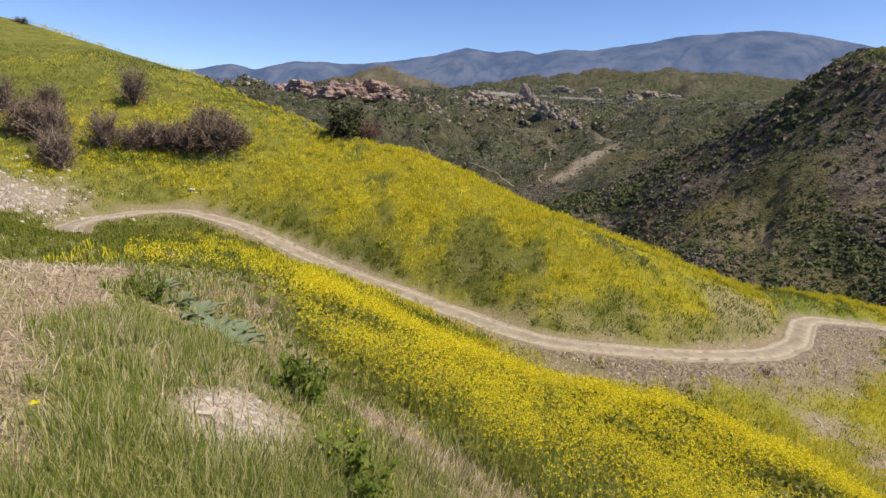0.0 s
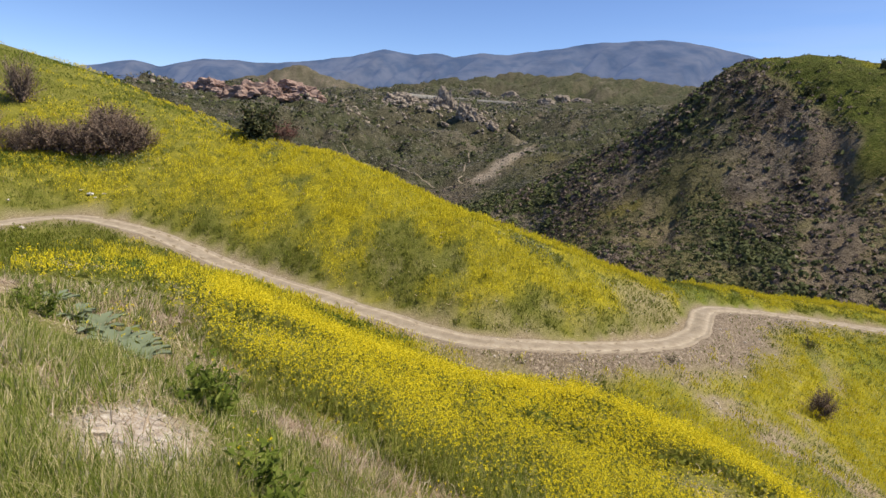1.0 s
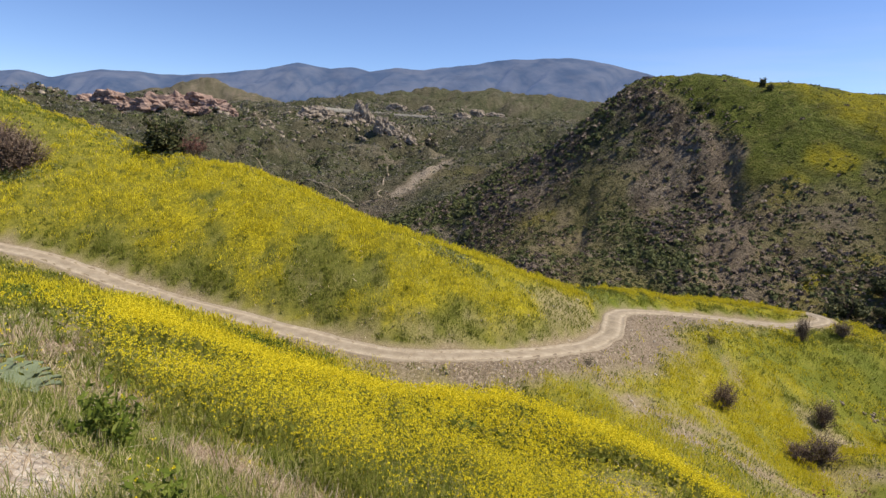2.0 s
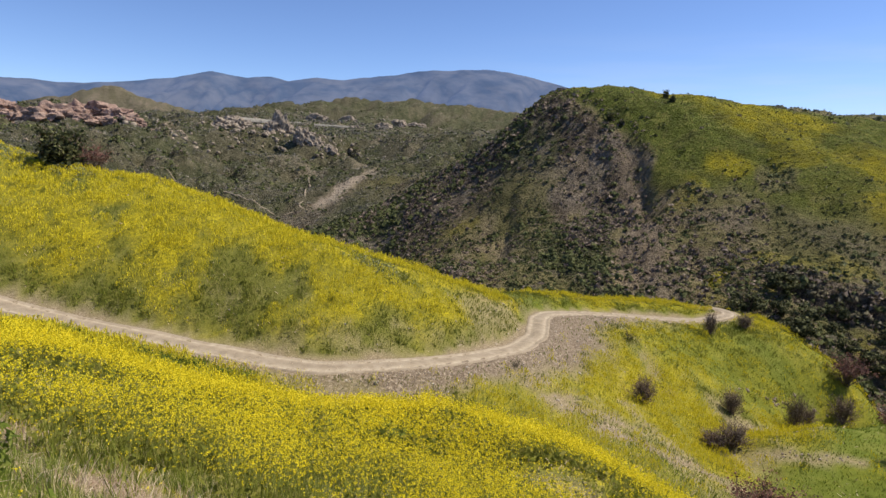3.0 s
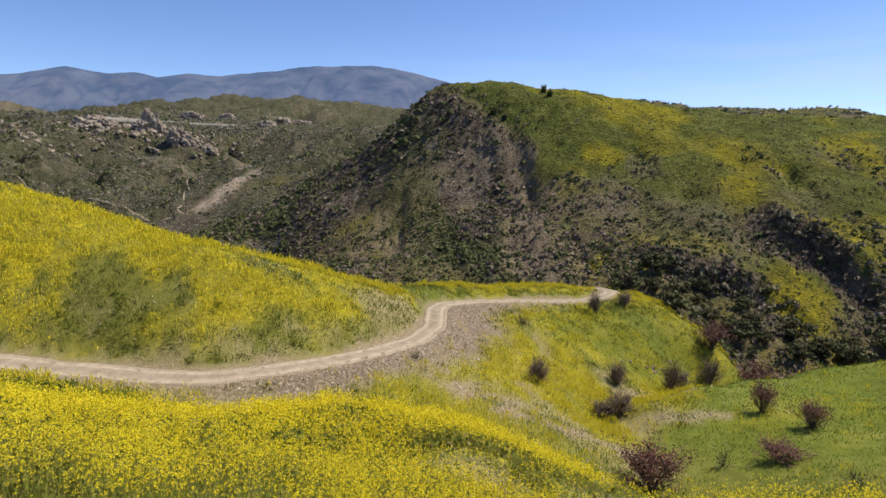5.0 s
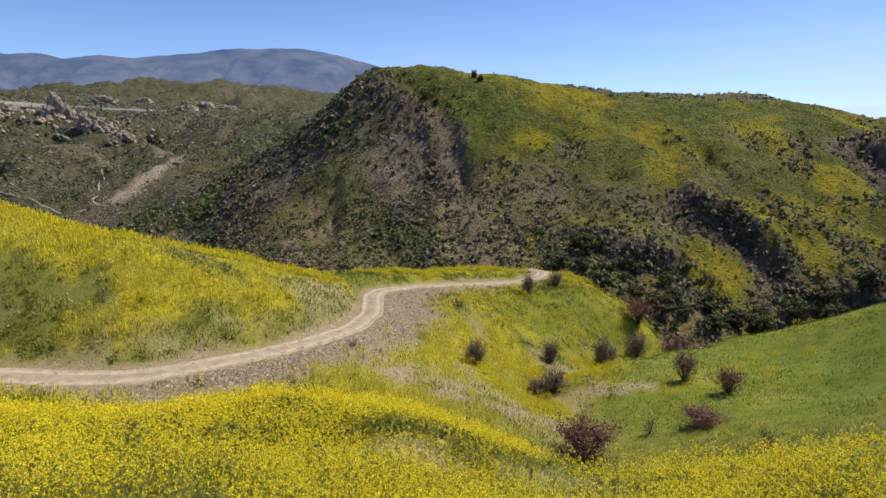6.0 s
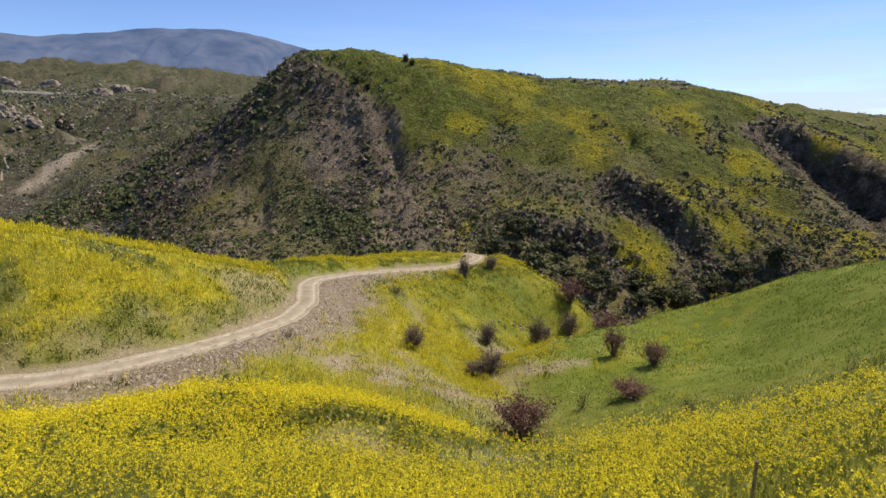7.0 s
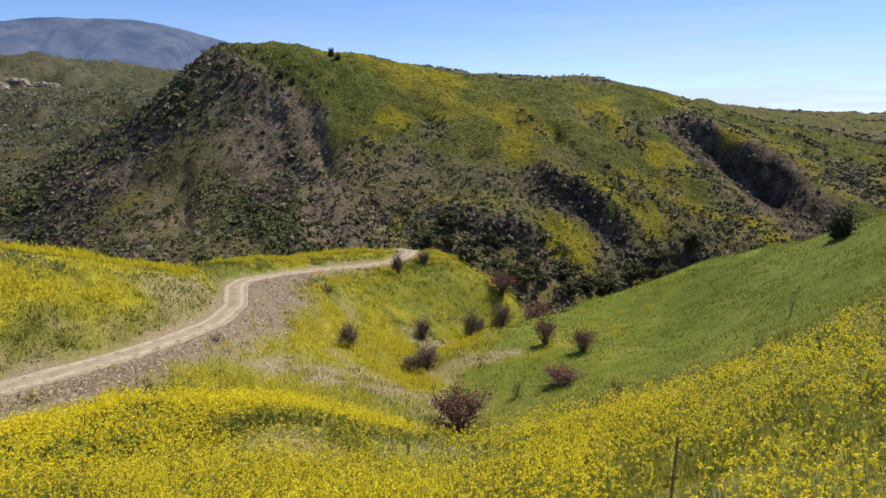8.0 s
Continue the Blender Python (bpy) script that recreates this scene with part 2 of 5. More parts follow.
def land(x, y, detail=True):
    """Height of the ground."""
    shape = np.shape(x)
    x, y = np.ravel(np.asarray(x, float)), np.ravel(np.asarray(y, float))
    z = np.empty(x.shape)
    for i in range(0, len(x), 40000):
        z[i:i + 40000] = kernel(x[i:i + 40000], y[i:i + 40000]) @ WEIGHTS
    r = np.hypot(x, y)
    if detail:
        near = 1 - step(60, 110, r)
        z += near * (0.35 * (fbm(x, y, 4.0, 3) - 0.5) * step(2, 9, r) + 0.10 * (fbm(x, y, 0.8, 5, 3) - 0.5))
        far = step(90, 200, r)
        big = np.clip(r / 700, 0.35, 1.3)
        gully = np.abs(fbm(x + 0.5 * y, y - 0.5 * x, 46, 9, 3) - 0.5)
        ravine = np.minimum(np.abs(fbm(x, y, 190, 8, 4) - 0.5), 0.16) - 0.08
        z += far * (9.0 * big * (fbm(x, y, 75, 7) - 0.5) + (20.0 + 16.0 * step(340, 480, r)) * np.clip(big, 0.45, 2) * (np.minimum(gully, 0.14) - 0.07) + 4.2 * (fbm(x, y, 12, 11, 4) - 0.5))
        z += step(330, 600, r) * (1 - step(1500, 2400, r)) * 150 * (ravine - 0.03) * np.clip(r / 900, 0.5, 1.0) * (1 - step(0.45, 0.65, x / np.maximum(r, 1)))
        z += step(370, 470, r) * (1 - step(760, 880, r)) * 120 * (np.minimum(np.abs(fbm(x, y, 80, 15, 4) - 0.5), 0.12) - 0.06) * (1 - step(0.42, 0.55, x / np.maximum(r, 1)))
        z += step(1150, 1600, r) * (1 - step(2500, 2900, r)) * (60 * (0.12 - np.abs(fbm(x, y, 210, 12, 4) - 0.5)) + 30 * (fbm(x, y, 90, 14, 3) - 0.5))
        # ribs and runnels down the face of the big hill
        face = step(105, 135, r) * (1 - step(300, 380, r)) * (x > 40)
        u, v = (x - y) * 0.7071, (x + y) * 0.7071
        west = 1 - step(-4, 14, (x - 155) * 0.95 - (np.minimum(y, 170) - 170) * -0.7)
        rib = fbm(u + 0.25 * v, 0.22 * v, 15, 81, 4) - 0.5
        z += face * (west * (6.0 * rib - 5.0 * np.abs(rib)) + (1 - west) * -11.0 * np.clip(0.09 - np.abs(fbm(u + 0.5 * v, 0.3 * v, 30, 83, 3) - 0.5), 0, 1)) * (1 - 0.8 * step(12, 24, z))
        at = np.nonzero(np.hypot(x - 140, y - 150) < 70)[0]
        crag = 1 - step(3, 10, nearest(CLIFF_LINE, x[at], y[at])[0])
        z[at] += crag * 7.0 * (np.abs(fbm(u[at], 0.4 * v[at], 7, 85, 3) - 0.5) - 0.1)
        for line, height, reach in SCARPS:
            at = np.nonzero(np.hypot(x - line[1][0], y - line[1][1]) < 80)[0]
            d, side, idx = nearest(spline(line, 40), x[at], y[at])
            s = d * side
            ends = np.sin(np.clip(idx / 39.0, 0.02, 0.98) * np.pi) ** 0.5
            z[at] += height * ends * (np.tanh((s + 7.0 * (fbm(x[at], y[at], 11, 13, 4) - 0.5)) / 2.6)) * np.exp(-(s / reach) ** 2)
    d, side, idx = nearest(ROAD_LINE, x, y)
    m = 1 - step(ROAD_HALF + 0.15, ROAD_HALF + 1.6, d)
    z = z * (1 - m) + (ROAD_LINE[idx, 2] - 0.03) * m
    return z.reshape(shape)


def blob(x, y, cx, cy, rx, ry, turn=0.0, soft=0.5, wob=0.0):
    """1 inside an oval with a soft, uneven edge, 0 outside."""
    c, s = math.cos(radians(turn)), math.sin(radians(turn))
    u, v = ((x - cx) * c + (y - cy) * s) / rx, (-(x - cx) * s + (y - cy) * c) / ry
    return 1 - step(1 - soft, 1 + soft, np.hypot(u, v) + wob)


def along(x, y, ax, ay, bx, by):
    """Distance to a straight stretch."""
    t = np.clip(((x - ax) * (bx - ax) + (y - ay) * (by - ay)) / ((bx - ax) ** 2 + (by - ay) ** 2), 0, 1)
    return np.hypot(x - ax - t * (bx - ax), y - ay - t * (by - ay))


def cover(x, y):
    """Mustard, green grass, straw and bare soil, brush (0..1 each); then pale rock, dead brush, lush green."""
    shape = np.shape(x)
    x, y = np.ravel(np.asarray(x, float)), np.ravel(np.asarray(y, float))
    r, z = np.hypot(x, y), land_hint(x, y)
    near = np.maximum(1 - step(85, 105, r), step(-9, -5, z) * (x < 0) * (r < 200))
    out = [np.zeros(x.shape) for _ in range(7)]
    for mask, rule in ((near > 0, cover_near), (near < 1, cover_far)):
        at = np.nonzero(mask)[0]
        if len(at):
            w = near[at] if rule is cover_near else 1 - near[at]
            for o, v in zip(out, rule(x[at], y[at], z[at])):
                o[at] += w * v
    return [o.reshape(shape) for o in out]


def field_edge(y):
    """Where the mustard field in front of the standing place begins (x, for each y)."""
    return np.interp(y, [0, 4, 5.2, 5.45, 6, 7, 8.35, 9.1, 16, 30], [1.6, 1.6, 1.1, 0.2, -0.65, -1.3, -2.0, -2.8, -4.0, -7.5])


def cover_near(x, y, z):
    r = np.hypot(x, y)
    d, side, idx = nearest(ROAD_LINE, x, y)
    n1, n2 = fbm(x, y, 11, 21), fbm(x, y, 2.6, 23)
    w1, w2 = n1 - 0.5, n2 - 0.5
    up = (side > 0) & (idx < 157)
    # the field in front of the standing place
    edge = field_edge(y) + 0.9 * w2
    front = step(-0.25, 0.45, x - edge) * (1 - up) * (1 - step(27, 33, x))
    far_right = step(8.2, 10.5, r + 4 * w2) * step(0.46, 0.60, np.arctan2(x, np.maximum(y, 0.01)) / 1.57)
    swale = step(14.0, 19, r + 5 * w1) * step(5, 11, x)
    field = front * (1 - 0.85 * far_right) * (1 - 0.3 * swale) * step(0.30, 0.54, 0.45 * n1 + 0.55 * n2 + 0.09)
    gaps = np.maximum.reduce([blob(x, y, 6.3, 8.1, 1.9, 0.8, -40, 0.6, 1.4 * w2), blob(x, y, 9.2, 6.4, 2.6, 1.5, 35, 0.6, 1.2 * w2), blob(x, y, 3.7, 9.6, 1.0, 0.7, 0, 0.6, 1.2 * w2), blob(x, y, 5.2, 0.5, 0.9, 0.6, 0, 0.6, 1.4 * w2)])
    field = field * (1 - 0.88 * gaps) * (0.55 + 0.45 * step(0.36, 0.52, fbm(x, y, 1.3, 22, 3)))
    leftward = step(8.5, 11, y) * step(-15, -12, x) * (1 - front) * (1 - up) * (0.03 + 0.20 * step(0.49, 0.60, 0.6 * fbm(x, y, 1.8, 26) + 0.4 * n1))
    field = np.maximum(field, leftward)
    left_field = blob(x, y, -10.5, 32.0, 3.0, 7.0, 40, 0.5, 1.6 * w2) * (1 - up) * (0.15 + 0.85 * step(0.42, 0.56, fbm(x, y, 2.0, 24)))
    # the slope above the road
    climb = step(1.6, 5.5, d + 4 * w1 + 7 * w2)
    hump = 0.06 + 0.94 * step(0.43, 0.53, 0.38 * fbm(x, y, 5.5, 20) + 0.62 * n2 - 0.02 + 0.05 * step(-26, -8, x) + 0.06 * step(5, 12, d))
    crest = step(0.0, 0.75, step(-46, -12, x + 8 * w1) + 1.1 * step(0.5, 0.62, fbm(x, y, 5, 28)) * step(-1, 4, 12 - z))
    ridge = np.minimum(along(x, y, 8.5, 40.5, 15.6, 38.0), along(x, y, 15.6, 38.0, 23.4, 38.6))
    rim = up * (1 - step(0.8, 2.2, ridge + 1.5 * w2)) * (d > 1.6)
    upper = step(-2.5, 2.0, z + 0.10 * (x + 26) + 7 * w1) * (1 - step(-22, -8, x)) * (1 - 0.9 * blob(x, y, -62, 80, 14, 9, 0, 0.5, 1.2 * w2))
    slope = (1 - 0.55 * upper) * up * climb * hump * crest * (0.45 + 0.55 * step(-20, -6, x)) * step(39, 45, y + 0.6 * np.maximum(x + 18, 0))
    among = np.maximum(0.5 * blob(x, y, -28, 54, 10, 6, 10, 0.5, 2.2 * w2), 0.8 * blob(x, y, -21, 48.3, 7, 1.6, -20, 0.5, 1.5 * w2))
    slope = np.maximum(slope, up * among)
    # the nose past the bend
    streak = fbm(0.97 * x - 0.25 * y, 0.30 * (0.25 * x + 0.97 * y), 2.6, 27)
    nose = step(20, 25, x + 4 * w2) * step(-1.5, 2.5, y - (6.0 + 0.40 * x) + 4 * w1) * (1 - up)
    dome = blob(x, y, 45, 33.5, 10, 5.5, -8, 0.35, 1.2 * w2)
    nose_yellow = nose * (0.12 + 0.88 * step(0.44, 0.56, streak + 0.14 * (1 - step(32, 42, x)) + 0.12 * step(50, 54, x) + 0.03)) * (1 - 0.65 * dome)
    outer = (side > 0) * (idx >= 157) * step(1.1, 2.0, d)
    mustard = np.clip(np.maximum.reduce([field, rim, 0.6 * left_field, slope, 0.9 * nose_yellow, outer * (0.08 + 0.92 * step(2.0, 3.4, d + 3.0 * w2))]), 0, 1)
    # straw, bare soil and the fill below the road
    wide = 1 + 1.0 * np.exp(-((idx - 136) / 16.0) ** 2)
    bank = (side < 0) * (1 - step(1.5 * wide, 3.8 * wide, d + 3.0 * w2)) * step(76, 98, idx) * (1 - step(157, 172, idx))
    dry = (1 - step(0.8, 3.2, np.minimum(along(x, y, 19.0, 27.0, 20.1, 21.2), along(x, y, 20.1, 21.2, 23.0, 17.6)) + 3.0 * w2)) * (0.2 + 0.7 * step(0.34, 0.56, fbm(x, y, 1.3, 30)))
    scar = 0.75 * (1 - step(0.15, 0.6, along(x, y, 29.8, 20.2, 33.2, 17.0) + 1.3 * w2))
    verge = 1 - step(0.95, 1.8, d + 1.5 * w2)
    cut = up * (1 - step(1.6, 5.5, d + 6 * w2)) * step(0.50, 0.66, fbm(x, y, 1.6, 29)) * step(62, 80, idx)
    end = blob(x, y, 20.5, 35.8, 4.0, 1.6, 35, 0.5, 1.5 * w2)
    track = 0.95 * (1 - step(0.75, 1.45, along(x, y, -3.4, 2.2, -6.2, 9.0) + 1.8 * w2))
    patch = blob(x, y, -1.56, 4.0, 0.44, 0.72, 20, 0.55, 1.5 * w2)
    strip = 0.85 * step(-1.5, -0.8, x - edge) * (1 - step(-0.25, 0.25, x - edge)) * (1 - step(8.5, 10, y)) * step(2.6, 3.4, y) * step(0.34, 0.5, fbm(x, y, 0.9, 32))
    rubble = blob(x, y, -29.5, 37, 4.2, 5.5, 0, 0.4, 1.0 * w2)
    loose = (1 - up) * (x < edge) * step(0.56, 0.72, n2) * 0.35 * (r < 30)
    spot = nose * step(0.52, 0.66, fbm(0.97 * x - 0.25 * y, 0.4 * (0.25 * x + 0.97 * y), 2.4, 37)) * 0.75 * (1 - dome) * (1 - step(38, 44, x))
    bare = np.clip(np.maximum.reduce([bank, dry, scar, verge, 0.4 * cut, 0.5 * end, track, patch, strip, rubble, loose, spot, 0.55 * blob(x, y, 6.6, 8.0, 0.9, 0.35, -40, 0.5, 2.0 * w2)]), 0, 1)
    lush = np.clip(np.maximum(step(22, 30, x) * (1 - nose), np.maximum(0.7 * dome, 0.8 * outer)), 0, 1)
    soil = np.clip(np.maximum.reduce([bank, 0.5 * dry, 0.6 * verge, 0.8 * rubble]), 0, 1)
    return mustard * (1 - 0.92 * bare), np.ones(x.shape), bare, np.zeros(x.shape), np.maximum(patch, 0.25 * rubble), soil, lush


def cover_far(x, y, z):
    r = np.hypot(x, y)
    w1, n3 = fbm(x, y, 11, 21, 2) - 0.5, fbm(x, y, 110, 25)
    hill = step(105, 125, r) * (1 - step(430, 560, r))
    d, side, idx = nearest(BREAK_LINE, x, y)
    right = step(-3, 7, np.where(idx < 94, d * side, (x - 112) * 0.6 - (y - 116) * 0.8) + 14 * (fbm(x, y, 25, 35) - 0.5))
    grass = hill * right * step(-44, -30, z + 16 * (fbm(x, y, 30, 31) - 0.5)) * (1 - step(310, 360, x + 60 * (n3 - 0.5)))
    low = hill * step(0.45, 0.57, fbm(x, y, 20, 39)) * (1 - step(-16, 2, z)) * (1 - step(190, 240, y)) * 0.65
    grass = grass * (1 - 0.75 * (1 - step(-24, -6, z + 22 * (fbm(x, y, 18, 38) - 0.5))) * step(70, 95, y))
    grass = np.maximum(grass, low)
    thicket = step(0.52, 0.62, fbm(x, y, 13, 45) + 0.10 * (1 - step(-40, -10, z)))
    grass = grass * (1 - 0.35 * thicket * (1 - step(-6, 6, z) * right))
    face = np.zeros(x.shape)
    for line, height, reach in SCARPS[:3]:
        face = np.maximum(face, 1 - step(0.35 * reach, 0.62 * reach, nearest(spline(line, 40), x + 0.2 * reach, y)[0] + 6 * w1))
    grass = grass * (1 - face)
    spots = [(208, 160, 20, 12, -40), (172, 146, 8, 6, -40), (205, 112, 9, 6, 40), (184, 98, 8, 6, 30), (242, 84, 12, 6, 50), (190, 69, 9, 5, -60), (160, 64, 10, 7, 0), (197, 18, 9, 5, 40), (201, 37, 9, 5, 60), (230, 63, 11, 5, 50), (119, 125, 7, 5, 0), (127, 106, 8, 4, 20), (290, 70, 14, 5, 30), (262, 40, 12, 4, 50)]
    glow_spots = np.maximum.reduce([blob(x, y, *at, 0.5, 1.6 * w1) for at in spots])
    grass = np.maximum(grass, 0.9 * glow_spots)
    band = 1 - step(2.5, 9, nearest(CLIFF_LINE, x, y)[0] + 13 * w1)
    grass = grass * (1 - 0.85 * band)
    patches = grass * np.maximum(0.6 * step(0.56, 0.68, fbm(x, y, 17, 33)), glow_spots)
    cliff = hill * (1 - grass) * step(0.55, 0.68, fbm(x, y, 16, 47) + 0.12 * blob(x, y, 142, 158, 22, 34, 0, 0.5)) * (1 - step(230, 330, y))
    meadow = step(0.72, 0.86, x / np.maximum(r, 1)) * step(330, 380, r) * (1 - step(1200, 1500, r))
    grass = np.maximum(grass, 0.85 * meadow * step(0.38, 0.5, fbm(x, y, 60, 36)))
    tan = 0.7 * step(0.60, 0.74, fbm(x, y, 45, 49)) * step(330, 420, r) + 0.5 * blob(x, y, -223, 2180, 420, 330, 0, 0.5, 0.3 * w1)
    strip = 1 - step(4, 13, np.minimum(along(x, y, 84, 408, 118, 442), along(x, y, 118, 442, 160, 536)) + 14 * w1)
    bare = np.maximum.reduce([0.9 * strip, 0.8 * band, 0.6 * blob(x, y, 99, 180, 8, 13, 0, 0.5, 2 * w1), 0.15 * cliff])
    flank = np.minimum(along(x, y, 304, 74, 273, 47), along(x, y, 273, 47, 231, 0))
    flank = 1 - step(1.5, 6.5, flank + 9 * w1)
    grass = grass * (1 - 0.55 * flank)
    pale = np.clip(np.maximum.reduce([cliff, tan * (1 - meadow)]), 0, 1)
    patches = np.maximum(patches, 0.75 * flank * (1 - face))
    streak = fbm((x - y) * 0.7, (x + y) * 0.2, 20, 55)
    dead = np.maximum(step(0.46, 0.60, streak + 0.06 * hill * (1 - right)) * (1 - 0.65 * step(330, 450, r)), face)
    pale = pale * (1 - 0.7 * face) * (0.5 + 0.5 * step(0.42, 0.56, fbm(x, y, 6, 59)))
    lush = hill * np.clip(0.45 * right + 0.35 * step(0.5, 0.6, fbm(x, y, 20, 57)) + 0.6 * step(-8, 10, z), 0, 1)
    return np.clip(1.15 * patches, 0, 1), grass, bare, 1 - grass, np.maximum(pale * (1 - np.clip(1.3 * bare, 0, 1)), 0.55 * strip), dead, lush


def land_hint(x, y):
    shape = np.shape(x)
    x, y = np.ravel(x), np.ravel(y)
    z = np.empty(x.shape)
    for i in range(0, len(x), 40000):
        z[i:i + 40000] = kernel(x[i:i + 40000], y[i:i + 40000]) @ WEIGHTS
    return z.reshape(shape)


# ---------------------------------------------------------------- materials
class Nodes:
    """Short hand for a node material."""

    def __init__(self, name):
        self.mat = bpy.data.materials.new(name)
        self.mat.use_nodes = True
        self.tree = self.mat.node_tree
        self.bsdf = self.tree.nodes["Principled BSDF"]
        self.bsdf.inputs["Specular IOR Level"].default_value = 0.06

    def put(self, node, key, value):
        if hasattr(value, "is_output"):
            self.tree.links.new(value, node.inputs[key])
        else:
            node.inputs[key].default_value = value

    def noise(self, scale, detail=4.0, rough=0.6, where=None):
        n = self.tree.nodes.new("ShaderNodeTexNoise")
        n.inputs["Scale"].default_value, n.inputs["Detail"].default_value, n.inputs["Roughness"].default_value = scale, detail, rough
        self.tree.links.new(where or self.coords(), n.inputs["Vector"])
        return n.outputs["Fac"]

    def coords(self):
        n = self.tree.nodes.new("ShaderNodeNewGeometry")
        return n.outputs["Position"]

    def ramp(self, fac, *stops):
        n = self.tree.nodes.new("ShaderNodeValToRGB")
        el = n.color_ramp.elements
        while len(el) < len(stops):
            el.new(0.5)
        for e, (p, c) in zip(el, stops):
            e.position, e.color = p, (*c, 1) if len(c) == 3 else c
        self.tree.links.new(fac, n.inputs[0])
        return n.outputs[0]

    def mix(self, fac, a, b, kind="MIX"):
        n = self.tree.nodes.new("ShaderNodeMix")
        n.data_type, n.blend_type = "RGBA", kind
        self.put(n, 0, fac)
        for i, v in ((6, a), (7, b)):
            self.put(n, i, v if hasattr(v, "is_output") else (*v, 1))
        return n.outputs[2]

    def math(self, op, a, b=0.0):
        n = self.tree.nodes.new("ShaderNodeMath")
        n.operation = op
        self.put(n, 0, a)
        self.put(n, 1, b)
        return n.outputs[0]

    def attribute(self, name):
        n = self.tree.nodes.new("ShaderNodeAttribute")
        n.attribute_name = name
        return n

    def split(self, colour):
        n = self.tree.nodes.new("ShaderNodeSeparateColor")
        self.tree.links.new(colour, n.inputs[0])
        return n.outputs

    def island(self):
        return self.tree.nodes.new("ShaderNodeNewGeometry").outputs["Random Per Island"]

    def bump(self, height, strength, distance):
        n = self.tree.nodes.new("ShaderNodeBump")
        n.inputs["Strength"].default_value, n.inputs["Distance"].default_value = strength, distance
        self.tree.links.new(height, n.inputs["Height"])
        self.tree.links.new(n.outputs[0], self.bsdf.inputs["Normal"])

    def done(self, colour, rough=0.85):
        self.put(self.bsdf, "Base Color", colour if hasattr(colour, "is_output") else (*colour, 1))
        self.put(self.bsdf, "Roughness", rough)
        return self.mat


def ground_material():
    n = Nodes("hillside")
    a, e = n.attribute("cover"), n.attribute("soil")
    mustard, green, bare = n.split(a.outputs["Color"])[:3]
    pale, dead, lush = n.split(e.outputs["Color"])[:3]
    brush, far_off = a.outputs["Alpha"], e.outputs["Alpha"]
    fine, mid, big = n.noise(14.0, 6), n.noise(1.1, 6), n.noise(0.05, 5)
    straw = n.ramp(fine, (0.3, (0.15, 0.11, 0.062)), (0.5, (0.32, 0.25, 0.150)), (0.7, (0.52, 0.43, 0.28)))
    chalk = n.ramp(fine, (0.3, (0.26, 0.205, 0.15)), (0.5, (0.48, 0.405, 0.325)), (0.7, (0.66, 0.59, 0.50)))
    grass = n.ramp(n.mix(0.5, mid, n.noise(0.12, 7, 0.65)), (0.38, (0.060, 0.068, 0.014)), (0.5, (0.128, 0.134, 0.027)), (0.62, (0.24, 0.21, 0.065)))
    fresh = n.ramp(n.mix(0.55, mid, n.noise(0.22, 6, 0.65)), (0.36, (0.060, 0.074, 0.015)), (0.5, (0.120, 0.142, 0.027)), (0.64, (0.225, 0.212, 0.062)))
    yellow = n.ramp(n.noise(5.0, 6), (0.34, (0.15, 0.145, 0.015)), (0.5, (0.33, 0.28, 0.018)), (0.66, (0.52, 0.43, 0.025)))
    # brush ground, its blue lifted a little in place of valley haze
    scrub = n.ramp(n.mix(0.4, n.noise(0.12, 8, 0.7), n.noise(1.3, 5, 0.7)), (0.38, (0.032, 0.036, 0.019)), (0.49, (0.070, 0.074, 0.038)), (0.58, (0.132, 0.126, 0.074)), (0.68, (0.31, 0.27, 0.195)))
    dun = n.ramp(n.mix(0.4, n.noise(0.2, 8, 0.7), n.noise(1.3, 5, 0.7)), (0.40, (0.040, 0.032, 0.024)), (0.5, (0.108, 0.086, 0.063)), (0.62, (0.28, 0.228, 0.168)))
    rock = n.ramp(n.mix(0.45, n.noise(0.25, 9, 0.76), n.noise(1.1, 5, 0.7)), (0.40, (0.050, 0.042, 0.032)), (0.5, (0.18, 0.148, 0.107)), (0.62, (0.46, 0.385, 0.29)))
    meadow = n.ramp(n.mix(0.5, mid, fine), (0.32, (0.070, 0.080, 0.016)), (0.5, (0.150, 0.155, 0.034)), (0.68, (0.27, 0.245, 0.075)))
    c = n.mix(green, straw, n.mix(lush, n.mix(far_off, meadow, grass), n.mix(far_off, n.mix(0.35, fresh, (0.13, 0.18, 0.018)), fresh)))
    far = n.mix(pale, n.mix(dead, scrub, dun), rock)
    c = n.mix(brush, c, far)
    bloom = n.ramp(n.noise(0.45, 8, 0.7), (0.30, (0.25, 0.25, 0.25)), (0.62, (1, 1, 1)))
    c = n.mix(n.math("MULTIPLY", mustard, bloom), c, yellow)
    soil = n.ramp(n.noise(6.0, 8, 0.7), (0.34, (0.080, 0.060, 0.042)), (0.5, (0.20, 0.155, 0.110)), (0.66, (0.42, 0.35, 0.27)))
    c = n.mix(bare, c, n.mix(pale, n.mix(dead, straw, soil), chalk))
    c = n.mix(n.math("MULTIPLY", n.math("MULTIPLY", far_off, green), n.ramp(n.noise(0.09, 8, 0.75), (0.46, (0, 0, 0)), (0.62, (0.55, 0.55, 0.55)))), c, n.ramp(n.noise(0.8, 5), (0.35, (0.030, 0.034, 0.012)), (0.65, (0.095, 0.092, 0.034))))
